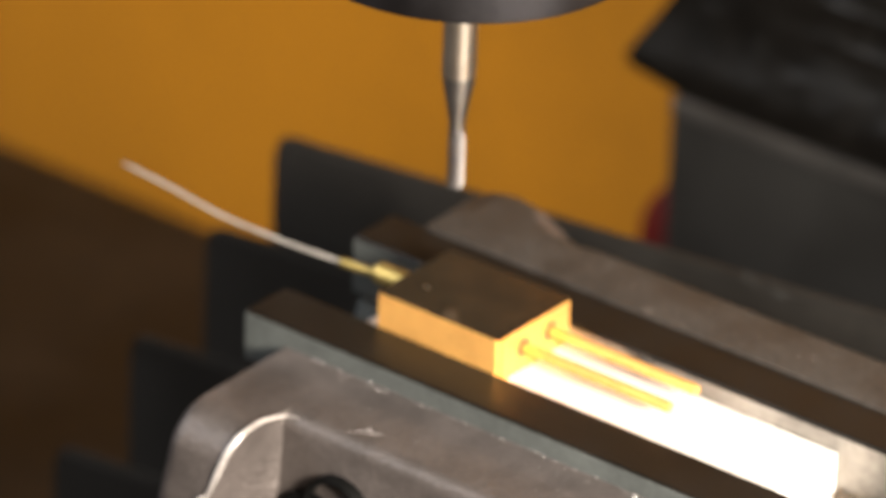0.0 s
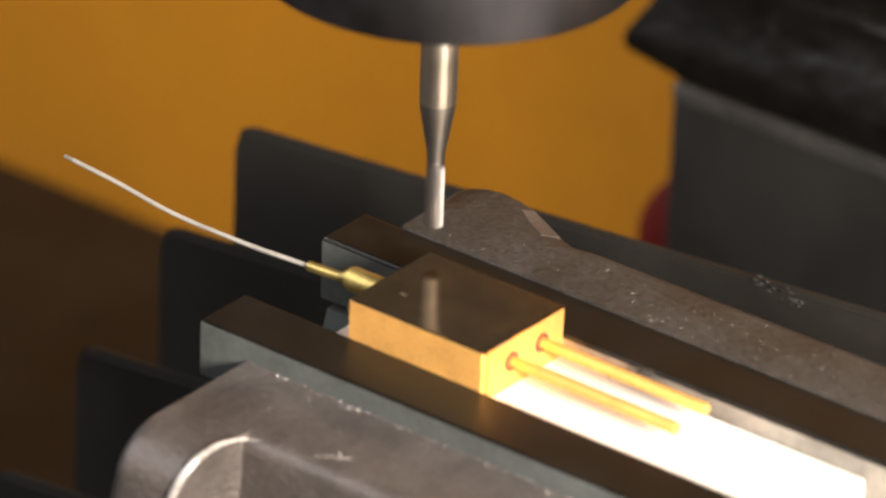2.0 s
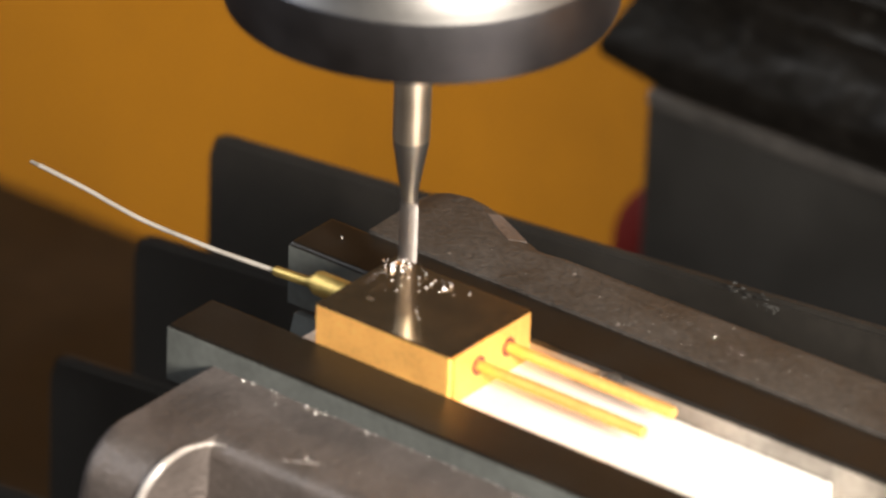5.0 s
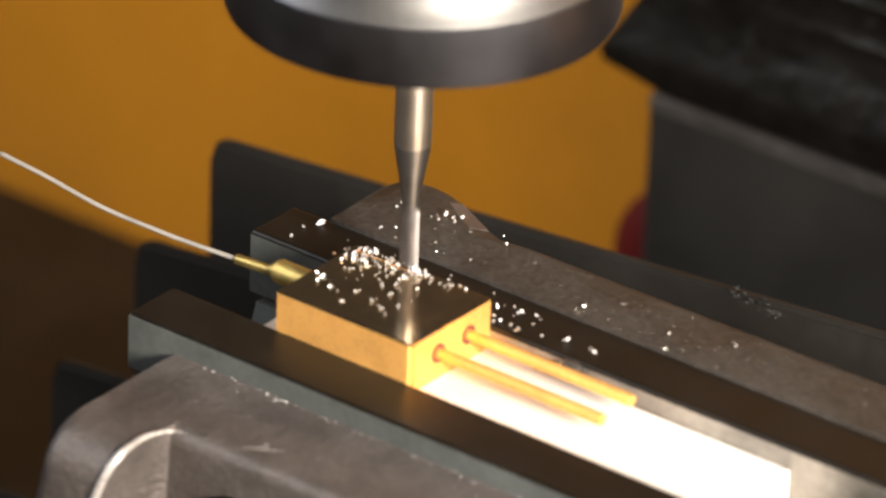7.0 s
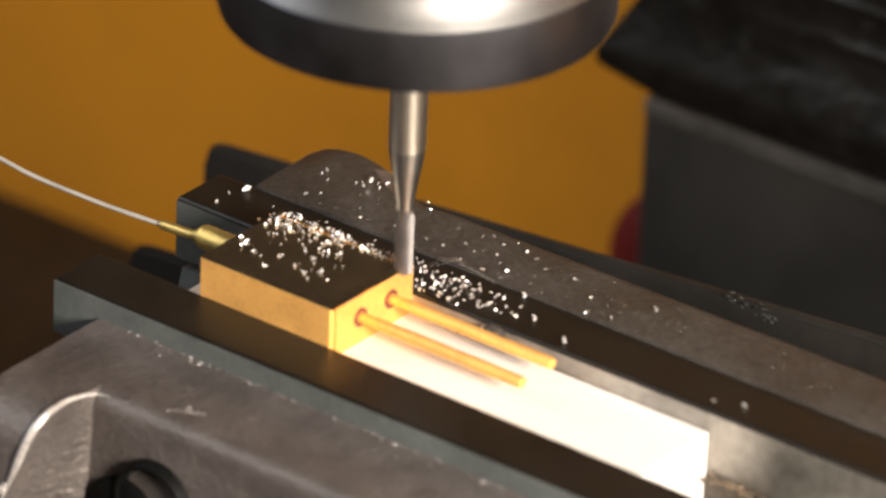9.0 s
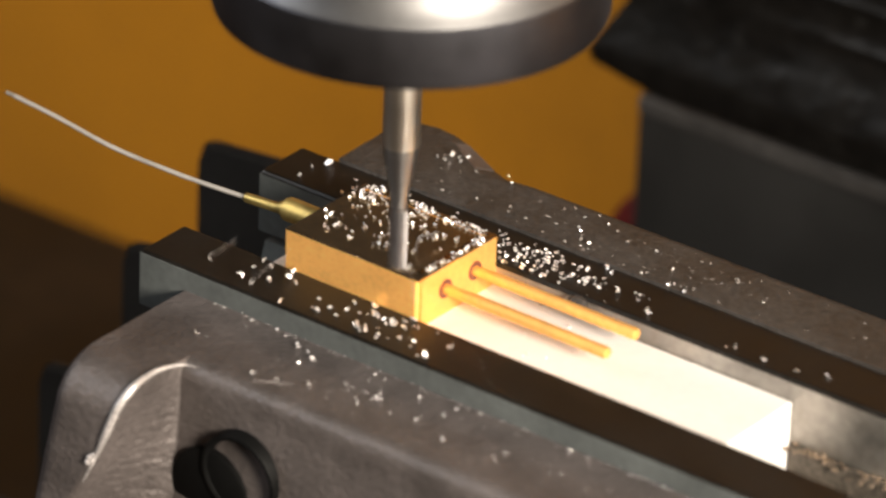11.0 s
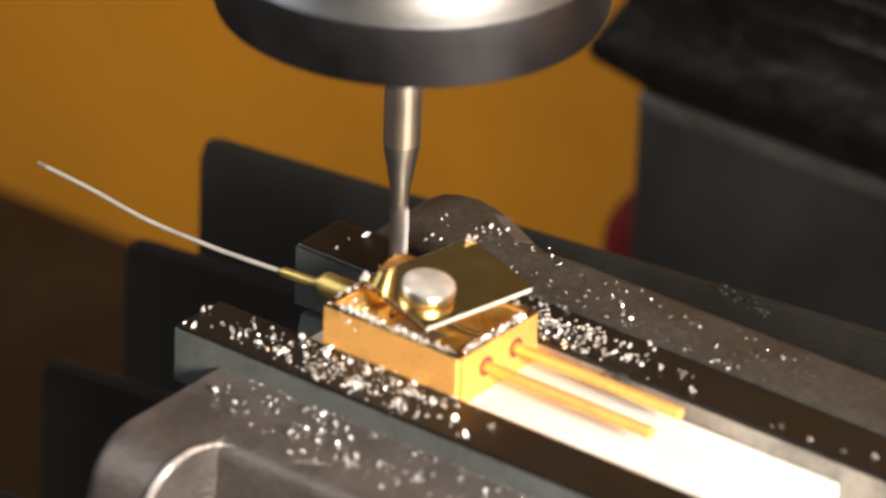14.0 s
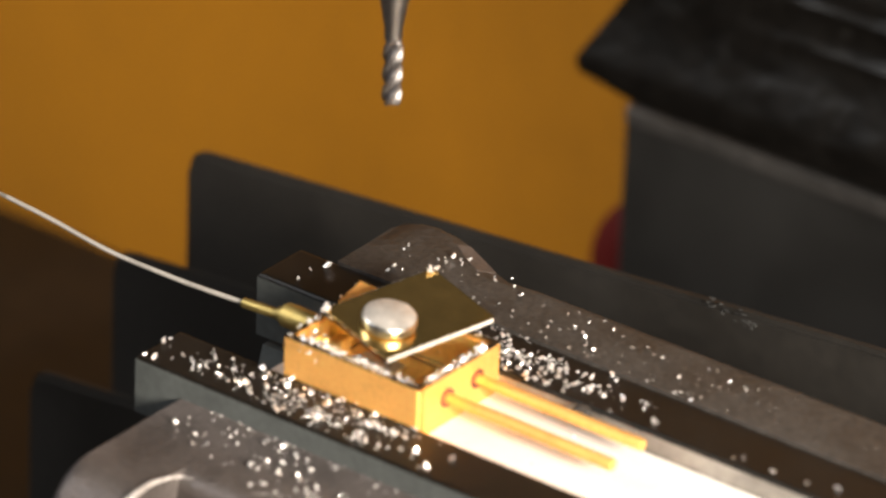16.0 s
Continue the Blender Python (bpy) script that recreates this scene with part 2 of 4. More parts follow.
def setting():
    z = ZT / MM
    tray = part("floor", block(-900, 700, -700, 190, -12, 0), TRAY)
    tagged(tray, "dark brown machine tray under the vise", "floor", kind="structure")
    wall = part("wall_back", block(-76, 700, 190, 202, -250, WALL_TOP, 1), ORANGE)
    b = bmesh.new()
    foot = [(-76, 190), (-700, 549), (-706, 560), (-76, 202)]
    lo, hi = [b.verts.new((x, y, -250)) for x, y in foot], [b.verts.new((x, y, WALL_TOP)) for x, y in foot]
    b.faces.new(lo)
    b.faces.new(hi[::-1])
    for i in range(4):
        b.faces.new((lo[i], lo[(i + 1) % 4], hi[(i + 1) % 4], hi[i]))
    side = part("wall_side", b, ORANGE)
    tagged(side, "plain orange enamelled sheet metal splash guard", "wall", kind="structure")
    tagged(wall, "plain orange enamelled sheet metal splash guard", "wall", kind="structure")
    # unseen dark wall, added so that lid and jaws reflect something dim
    upper = part("wall_upper", block(-76, 700, 190, 202, WALL_TOP + 0.2, 760, 1), REFLECTED_DARK)
    b = bmesh.new()
    lo, hi = [b.verts.new((x, y, WALL_TOP + 0.2)) for x, y in foot], [b.verts.new((x, y, 760)) for x, y in foot]
    b.faces.new(lo)
    b.faces.new(hi[::-1])
    for i in range(4):
        b.faces.new((lo[i], lo[(i + 1) % 4], hi[(i + 1) % 4], hi[i]))
    bend = part("wall_upper_side", b, REFLECTED_DARK)
    tagged(bend, "plain dark wall added above the splash guard for reflections", "wall", kind="structure")
    tagged(upper, "plain dark wall added above the splash guard for reflections", "wall", kind="structure")
    for name, b in (("wall_north", (-2500, 2500, 2400, 2500, -900, 1900)), ("wall_south", (-2500, 2500, -2500, -2400, -900, 1900)),
                    ("wall_west", (-2500, -2400, -2400, 2400, -900, 1900)), ("wall_east", (2400, 2500, -2400, 2400, -900, 1900)),
                    ("floor_workshop", (-2500, 2500, -2500, 2500, -1000, -900)), ("ceiling", (-2500, 2500, -2500, 2500, 1900, 2000))):
        ob = part(name, block(*b), ROOM)
        tagged(ob, "plain grey workshop " + name.split("_")[0], name.split("_")[0], kind="structure")
    part("machine_stand", block(-880, 680, -680, 180, -890, -13, 4), COLUMN)
    tagged(bpy.data.objects["machine_stand"], "dark grey painted stand under the machine tray", "stand", kind="structure")


def way_cover():
    """Black folded cover: a stair of stiff folds that comes down towards the front, each a plate with a slanted top edge."""
    r = root("way_cover", "black folded way cover with stiff stepped pleats", "way cover")
    folds = [(-100, 69, -37, 260), (-104, 52, -53, 44), (-109, 34, -73, 44), (-114, 16, -94, 46), (-119, -2, -115, 48)]
    for i, (x, y, top, wide) in enumerate(folds):
        rise = 0.085 * wide
        b = bmesh.new()
        out = [(x, -ZT / MM), (x + wide, -ZT / MM), (x + wide, top + rise), (x + 3.2, top), (x + 1.4, top - 0.6), (x + 0.5, top - 1.7), (x, top - 3.6)]
        f = [b.verts.new((p, y, q)) for p, q in out]
        k = [b.verts.new((p, y + 3, q)) for p, q in out]
        b.faces.new(f)
        b.faces.new(k[::-1])
        for j in range(7):
            b.faces.new((f[j], k[j], k[(j + 1) % 7], f[(j + 1) % 7]))
        bmesh.ops.bevel(b, geom=[e for e in b.edges if min(v.co.z for v in e.verts) > -140], offset=0.9, segments=2, affect="EDGES")
        ob = part("fold", b, FOLD, r)
        ob.location = (0, 0, ZT)
        if i:
            w = bmesh.new()
            x1 = x + wide
            a = [w.verts.new(p) for p in ((x + 9, y + 2.9, top - 6), (x1, y + 2.9, top - 6 + rise), (x1, y + 17, top - 20 + rise), (x + 9, y + 17, top - 20))]
            w.faces.new(a)
            res = bmesh.ops.extrude_face_region(w, geom=w.faces[:])
            bmesh.ops.translate(w, vec=(0, -0.5, -1.2), verts=[v for v in res["geom"] if isinstance(v, bmesh.types.BMVert)])
            web = part("web", w, FOLD, r)
            web.location = (0, 0, ZT)


def fold_scuff():
    """Pale rubbed marks on the long fold of the cover."""
    rng = random.Random(8)
    b = bmesh.new()
    for i in range(26):
        x = rng.gauss(0, 3.6)
        m = Matrix.Translation((25.5 + x, 68.95, -27.6 - 0.15 * x + rng.gauss(0, 0.8))) @ Matrix.Diagonal((rng.uniform(0.25, 0.8), 0.1, rng.uniform(0.15, 0.35), 1))
        bmesh.ops.create_icosphere(b, subdivisions=1, radius=1.0, matrix=m)
    ob = part("scuff", b, SCUFF, bpy.data.objects["way_cover"], "pale rubbed mark", smooth=True)
    ob.location = (0, 0, ZT)


def slide_block():
    """Grey block of the machine with a highlight strip on its top edge, and a red knob on its end."""
    r = root("machine_block", "dark grey painted machine block with a highlight strip on its top edge", "machine part")
    b = block(-73.5, 240, 174, 180, -ZT / MM, -58.2, 2.0, 3)
    part("body", b, COLUMN, r).location = (0, 0, ZT)
    # the bevel's highlight is put in as a paler strip
    b = block(-73.0, 240, 173.4, 176, -62.4, -58.6, 0.9, 3)
    part("edge_strip", b, EDGE_HIGHLIGHT, r, "lighter strip for the highlight on the bevel").location = (0, 0, ZT)
    k = root("red_knob", "dark red flat round plastic knob on an orange wall", "knob")
    part("cap", lathe([(2, 181.2), (10, 181.6), (15.5, 183), (18.6, 185.2), (19, 187), (18, 188.6), (4, 188.9)], 64, (-69, 0, -103), "y"), RED, k, smooth=True).location = (0, 0, ZT)
    part("stem", lathe([(4, 188.8), (4, 190)], 24, (-69, 0, -103), "y"), HOLE, k, smooth=True).location = (0, 0, ZT)


def rubber_sheet():
    """Glossy black sheet, creased, that climbs the wall above the block."""
    r = root("rubber_cover", "glossy black creased rubber sheet hanging over a block", "cover")
    nx, ny = 110, 60
    b = bmesh.new()
    grids = []
    for layer in (0, 1):
        g = []
        for i in range(nx + 1):
            col = []
            for j in range(ny + 1):
                u, v = i / nx, j / ny
                x = -81.6 + 322 * u + 42 * v
                fold = 1.7 * math.sin(15.0 * v + 5.0 * u + 1.4 * math.sin(11 * u)) * clamp(v * 4) * clamp(u * 7)
                fold += 3.0 * noise.noise(Vector((x * 0.03, v * 3.1, 3.1))) * clamp(v * 3)
                fold += 1.3 * noise.noise(Vector((x * 0.09, v * 7.0, 5.3))) * clamp(v * 4) + 0.6 * noise.noise(Vector((x * 0.22, v * 19, 1.0)))
                for ridge, high in ((0.21, 1.5), (0.31, 1.8), (0.36, 1.2)):
                    fold += high * math.exp(-((v - ridge - 0.012 * math.sin(7 * u)) / 0.014) ** 2) * clamp((u - 0.06) * 12)
                y = 169.5 + 15 * v - 0.55 * fold - 1.5 * clamp(1 - v * 8)
                z = -48.8 + 78 * v + (x + 83) * 0.008 + 0.5 * fold
                if layer:
                    y += 1.6
                    z -= 3.6 + 2.7 * clamp((x + 81) / 14)
                col.append(b.verts.new((x, y, z)))
            g.append(col)
        grids.append(g)
    t, d = grids
    for i in range(nx):
        for j in range(ny):
            b.faces.new((t[i][j], t[i + 1][j], t[i + 1][j + 1], t[i][j + 1]))
            b.faces.new((d[i][j], d[i][j + 1], d[i + 1][j + 1], d[i + 1][j]))
    for i in range(nx):
        b.faces.new((t[i][0], d[i][0], d[i + 1][0], t[i + 1][0]))
        b.faces.new((t[i][ny], t[i + 1][ny], d[i + 1][ny], d[i][ny]))
    for j in range(ny):
        b.faces.new((t[0][j], t[0][j + 1], d[0][j + 1], d[0][j]))
        b.faces.new((t[nx][j], d[nx][j], d[nx][j + 1], t[nx][j + 1]))
    part("sheet", b, RUBBER, r, smooth=True).location = (0, 0, ZT)
    part("support", block(-40, 238, 181, 187.5, -60, -46, 1), RUBBER, r).location = (0, 0, ZT)


setting()
way_cover()
fold_scuff()
slide_block()
rubber_sheet()

# ---- the vise and what it holds, in the vise's own space ----
PL, PW = 28.6, 21.6            # the package's length and width
JAW_TOP, BACK_TOP, CAST_TOP = -7.5, -5.5, -11.8


def rib_edge(drop):
    drop = min(drop, 30.0)
    return -27.2 - 0.29 * drop - 0.0045 * drop * drop


def pocket_wall(drop):
    """Width of the slanting wall between the rib's rim and the back of the pocket."""
    return max(1.2, -25.6 - rib_edge(drop))


def front_face(x, drop, left=-999.0):
    """y of the moving jaw's front at x and a depth below its top: a rib at the end with a rounded rim, then a scooped pocket."""
    rib = -45.0 - 0.06 * drop
    r = 6.5
    if drop < r:
        rib += r - math.sqrt(max(0, r * r - (r - drop) ** 2))
    turn = 3.0
    if x - left < turn:
        rib += turn - math.sqrt(max(0, turn * turn - (turn - (x - left)) ** 2))
    pocket = -31.5
    r2 = 2.8
    if drop < r2:
        pocket += r2 - math.sqrt(max(0, r2 * r2 - (r2 - drop) ** 2))
    pocket -= 0.08 * max(0, drop - 6)
    w = x - rib_edge(drop)
    if w < 0:
        return rib
    deep = max(pocket - rib, 0)
    wide = pocket_wall(drop)
    if w < wide:
        u = w / wide
        ramp = deep * (1.12 * u - 0.12 * u ** 4) / 1.0
        rim = min(1.2, 0.3 * wide)
        if w < rim:
            ramp *= 0.35 + 0.65 * w / rim
        return rib + min(ramp, deep)
    return rib + deep


def front_casting_mesh():
    b = bmesh.new()
    depth = [0, 0.05, 0.2, 0.45, 0.8, 1.3, 2, 3, 4, 5.2] + [5.8 + 0.5 * i for i in range(48)] + [30, 36, 44, 54, 66, 80]
    marks = [("l", k) for k in (0, 0.008, 0.03, 0.07, 0.13, 0.2, 0.3, 0.4, 0.52, 0.66, 0.8, 0.92)] + [("e", -0.1), ("e", 0.0)] + [("e", k / 40) for k in range(1, 41)] + [("o", w) for w in (0.4, 1, 2, 4, 8)] + [("r", k / 24) for k in range(1, 25)]
    rows = []
    for kind, k in marks:
        col = []
        for d in depth:
            left = -41.0 - 0.20 * d + 0.0008 * d * d
            edge = rib_edge(d)
            if kind == "l":
                x = left + (edge - 0.3 - left) * k
            elif kind == "e":
                x = edge + k * pocket_wall(d)
            else:
                foot = edge + pocket_wall(d)
                x = foot + k if kind == "o" else foot + 8 + (150 - foot - 8) * k
            y = front_face(x, d, left)
            if kind == "e" and 0.08 < k < 1:
                # the slanting wall is left as cast: ripples near its foot, fine pits all over
                fade = clamp((k - 0.08) * 5) * clamp((1 - k) * 8) * clamp((d - 2.5) / 4)
                y -= fade * (0.55 * noise.noise(Vector((x * 0.45, d * 1.15, 2.0))) * (0.4 + 0.6 * k) + 0.3 * noise.noise(Vector((x * 1.3, d * 1.7, 7.0))))
            col.append(Vector((x, y, CAST_TOP - d)))
        x = col[0].x
        line = [b.verts.new((x, -11.6, CAST_TOP))]
        for q in range(1, 8):
            y = -11.6 + (col[0].y + 11.6) * q / 8
            line.append(b.verts.new((x, y, CAST_TOP + 0.25 * noise.noise(Vector((x * 0.1, y * 0.1, 0))))))
        line += [b.verts.new(p) for p in col]
        rows.append(line)
    for p, q in zip(rows, rows[1:]):
        for i in range(len(p) - 1):
            b.faces.new((p[i], p[i + 1], q[i + 1], q[i]))
    # the end walls, the bottom and the back
    p = rows[0]
    back = [b.verts.new((v.co.x, -11.6, v.co.z)) for v in p[9:]]
    front = p[9:]
    b.faces.new((p[0], back[0], *p[9:0:-1]))
    for i in range(len(front) - 1):
        b.faces.new((back[i], back[i + 1], front[i + 1], front[i]))
    q = rows[-1]
    far = b.verts.new((q[-1].co.x, -11.6, q[-1].co.z))
    b.faces.new((*q, far))
    b.faces.new((back[-1], far, *[r[-1] for r in rows[::-1]]))
    b.faces.new((*[r[0] for r in rows], far, *back[::-1]))
    return b


def vise():
    r = root("machine_vise", "grey cast iron machine vise with black steel jaws", "vise")
    # moving jaw
    jaw = part("moving_jaw", front_casting_mesh(), CASTING, r, "grey cast iron with a scooped pocket", smooth=True)
    # the highlight along the pocket's rim is built as a pale tube
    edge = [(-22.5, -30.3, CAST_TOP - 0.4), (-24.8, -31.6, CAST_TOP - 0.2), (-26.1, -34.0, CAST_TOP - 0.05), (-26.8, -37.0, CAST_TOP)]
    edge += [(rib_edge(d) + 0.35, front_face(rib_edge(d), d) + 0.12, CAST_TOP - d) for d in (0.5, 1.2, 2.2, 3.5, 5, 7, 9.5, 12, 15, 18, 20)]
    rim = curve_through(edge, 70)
    part("worn_edge", tube(rim, [0.72 * min(1.0, 0.05 + i / 24, 0.15 + (len(rim) - 1 - i) / 26) for i in range(len(rim))], 12), RIM_LIGHT_AND_WEAR, jaw, "pale tube for the highlight along the pocket rim", smooth=True)
    burr = bmesh.new()
    for i in range(6):
        d = 14.0 + 0.35 * i
        at = Matrix.Translation((rib_edge(d) + 0.5 * math.sin(2.3 * i), front_face(rib_edge(d), d) - 0.25, CAST_TOP - d)) @ pose(0, 0, 0, 40 * i, 25 * i, 0)
        bmesh.ops.create_icosphere(burr, subdivisions=1, radius=0.42 + 0.16 * math.sin(4.1 * i), matrix=at)
    part("burr", burr, RIM_LIGHT_AND_WEAR, jaw, "small torn burr on the rim")
    jaw.data.set_sharp_from_angle(angle=radians(75))
    part("scratch", tube(curve_through([(-12.6, -28.7, CAST_TOP + 0.05), (-10.5, -27.2, CAST_TOP + 0.08), (-8.6, -26.4, CAST_TOP + 0.1), (-7.0, -25.2, CAST_TOP + 0.05)], 16), [0.02 + 0.06 * abs(math.sin(math.pi * i / 16) * math.sin(1.9 * i)) for i in range(17)], 8), RIM_LIGHT_AND_WEAR, jaw, "pale scratch on the casting", smooth=True)
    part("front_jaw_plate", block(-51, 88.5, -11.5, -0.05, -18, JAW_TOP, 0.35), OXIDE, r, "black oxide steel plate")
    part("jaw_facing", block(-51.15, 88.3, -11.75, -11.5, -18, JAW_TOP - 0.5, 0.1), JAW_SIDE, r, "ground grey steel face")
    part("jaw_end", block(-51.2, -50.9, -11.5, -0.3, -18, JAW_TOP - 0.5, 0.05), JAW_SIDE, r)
    # fixed jaw
    part("back_jaw_plate", block(-52, 150, PW + 0.05, 33.6, -17.5, BACK_TOP, 0.9, 3), OXIDE, r, "black oxide steel plate with rounded edges")
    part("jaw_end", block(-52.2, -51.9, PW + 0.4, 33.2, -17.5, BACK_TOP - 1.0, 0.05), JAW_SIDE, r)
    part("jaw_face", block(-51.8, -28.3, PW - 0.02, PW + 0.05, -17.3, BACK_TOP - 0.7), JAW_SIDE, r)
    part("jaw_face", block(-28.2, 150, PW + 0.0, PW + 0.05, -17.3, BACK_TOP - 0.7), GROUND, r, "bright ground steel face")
    outline = [(-43.6, 33.4), (-44.0, 49.5), (-43.2, 52.4), (-41.5, 53.8), (-38, 54.6), (-34, 54.2), (-31, 53.2), (-27, 51.2), (-22.5, 48.8), (-18.6, 47.3), (-12, 47.6),
               (150, 49), (150, 33.4)]
    # the hump's shoulder falls away in a broad chamfer
    cut = [0.9, 0.9, 1.0, 1.1, 1.2, 1.8, 3.0, 4.4, 4.4, 3.4, 1.6, 0.9, 0.9]
    top = BACK_TOP + 0.5
    b = bmesh.new()
    levels = []
    for depth in (0.0, 0.12, 0.45, 1.0):
        ring = []
        for (x, y), c in zip(outline, cut):
            k = (1 - depth) ** 1.3
            lean = 0.5 if -34 < x < -10 else 0.0
            ring.append(b.verts.new((x - lean * c * (k - 0.3), y - c * (k - 0.3) * (1 if y > 40 else 0), top - depth * c * 0.38)))
        levels.append(ring)
    levels.append([b.verts.new((v.co.x, v.co.y, -95)) for v in levels[-1]])
    b.faces.new(levels[0])
    b.faces.new(levels[-1][::-1])
    for p, q in zip(levels, levels[1:]):
        for i in range(len(p)):
            b.faces.new((p[i], p[(i + 1) % len(p)], q[(i + 1) % len(p)], q[i]))
    jaw = part("fixed_jaw", b, FIXED_IRON, r, "grey cast iron with a rounded hump", smooth=True)
    b = bmesh.new()
    strip = []
    for i in (6, 7, 8):
        (x, y), c = outline[i], cut[i]
        ends = [((1 - d) ** 1.3 - 0.3, top - d * c * 0.38) for d in (0.15, 0.9)]
        strip.append([b.verts.new((x - 0.5 * c * k, y - c * k + 0.05, z + lift)) for lift in (0.1, -0.4) for k, z in ends])
    for p, q in zip(strip, strip[1:]):
        for i, j in ((0, 1), (1, 3), (3, 2), (2, 0)):
            b.faces.new((p[i], q[i], q[j], p[j]))
    for p in (strip[0], strip[-1]):
        b.faces.new((p[0], p[1], p[3], p[2]))
    part("worn_chamfer", b, CASTING, jaw, "paler chamfer of the hump")
    # sloped shoulder under the fixed jaw plate
    b = bmesh.new()
    a = [[b.verts.new((x, y, z)) for y, z in ((33, -18.6), (21.2, -18.6), (16.5, -33.0), (16.5, -60), (33, -60))] for x in (-50.0, -38.5)]
    b.faces.new(a[0])
    b.faces.new(a[1][::-1])
    for i in range(5):
        b.faces.new((a[0][i], a[1][i], a[1][(i + 1) % 5], a[0][(i + 1) % 5]))
    part("shoulder", b, JAW_SIDE, r, "grey sloped shoulder")
    # bed
    part("bed", block(-38, 148, -11.0, 33, -95, -40, 2), CASTING, r)
    part("slot_floor", block(-36, 148, 0.0, PW - 0.1, -40.5, -22.6, 0.4), GRIT, r, "oily gritty slide")
    part("gritty_ledge", block(62.6, 148, 20.3, PW - 0.1, -22.8, -17.2, 0.3), GRIT, r, "gritty ledge")
    rng = random.Random(12)
    grit = bmesh.new()
    for _ in range(170):
        x = rng.uniform(63, 112)
        m = Matrix.Translation((x, PW - 0.3 - abs(rng.gauss(0, 1.3)), -17.0 + rng.uniform(-0.3, 0.2))) @ pose(0, 0, 0, rng.uniform(0, 360), rng.uniform(0, 360), 0) @ \
            Matrix.Diagonal((rng.uniform(0.2, 0.6), rng.uniform(0.2, 0.5), rng.uniform(0.15, 0.4), 1))
        bmesh.ops.create_icosphere(grit, subdivisions=1, radius=1.0, matrix=m)
    tagged(part("grit", grit, CRUMB, r, "brown oily crumbs along the jaw's foot"), kind="stuff")
    b = block(-44, 200, -48, 60, -110, -95.2, 2)
    part("base", b, CASTING, r)
    # plugged bore in the pocket
    at, turn = (-11.2 * MM, -32.8 * MM, -27.6 * MM), (radians(183), 0, 0)
    pieces = [part("bore_plug", lathe([(7.9, -5.0), (7.9, 0.6), (7.7, 1.0), (7.2, 1.1), (6.8, 0.8), (6.6, 0.0), (6.5, -4.4), (6.3, -4.6)], 56, (0, 0, 0), "y"), HOLE, r, "black ring standing out of the pocket", smooth=True),
              part("bore_sleeve", lathe([(6.45, -2.4), (6.4, -1.2), (6.2, -1.0), (5.3, -1.5), (5.0, -2.2)], 48, (0, 0, 0), "y"), CASTING, r, "grey iron sleeve inside the black ring", smooth=True),
              part("core", lathe([(6.4, -3.2), (4.95, -2.4), (4.7, -1.6), (4.2, -1.3), (2.6, -2.2), (0.3, -2.4)], 40, (0, 0, 0), "y"), HOLE, r, "black socket", smooth=True)]
    # black disc added for the dark shade left of the ring, no known part
    washer = part("washer", lathe([(8.0, -2.0), (8.2, -1.5), (8.2, 0.2), (7.8, 0.5), (0.5, 0.6)], 48, (0, 0, 0), "y"), HOLE, r, "black disc added for the shade beside the ring", smooth=True)
    washer.location, washer.rotation_euler = (-17.8 * MM, -32.6 * MM, -33.4 * MM), turn
    for piece in pieces:
        piece.location, piece.rotation_euler = at, turn
    return r


def machine_table():
    r = root("machine_table", "grey cast iron machine table under the vise", "table")
    b = block(-40, 210, -46, 52, -138, -110.2, 2)
    for y in (-30, 8, 38):
        block(-40.1, 210.1, y - 4, y + 4, -112, -110.1, bm=b)
    part("slab", b, CASTING, r)
    return r


def white_block():
    r = root("white_plastic_block", "white plastic packing block in the vise slot", "packing block")
    part("body", block(-33.5, 62.0, 0.1, PW - 0.15, -22.5, -9.45, 0.35), WHITE, r)
    return r


def stop_pin():
    r = root("small_clip", "small dark bent clip beside the white block", "clip")
    part("stub", tube(curve_through([(10.5, 20.6, -9.0), (14.0, 20.6, -8.0), (17.0, 20.4, -6.6)], 10), [0.5] * 3 + [0.8] * 4 + [1.3] * 4), GROUND, r, smooth=True)
    part("head", lathe([(0.6, 0), (1.7, 0.3), (1.9, 1.4), (1.5, 2.4), (0.5, 2.7)], 20, (17.0, 20.4, -6.9), "x"), FIXED_IRON, r, smooth=True)
    return r


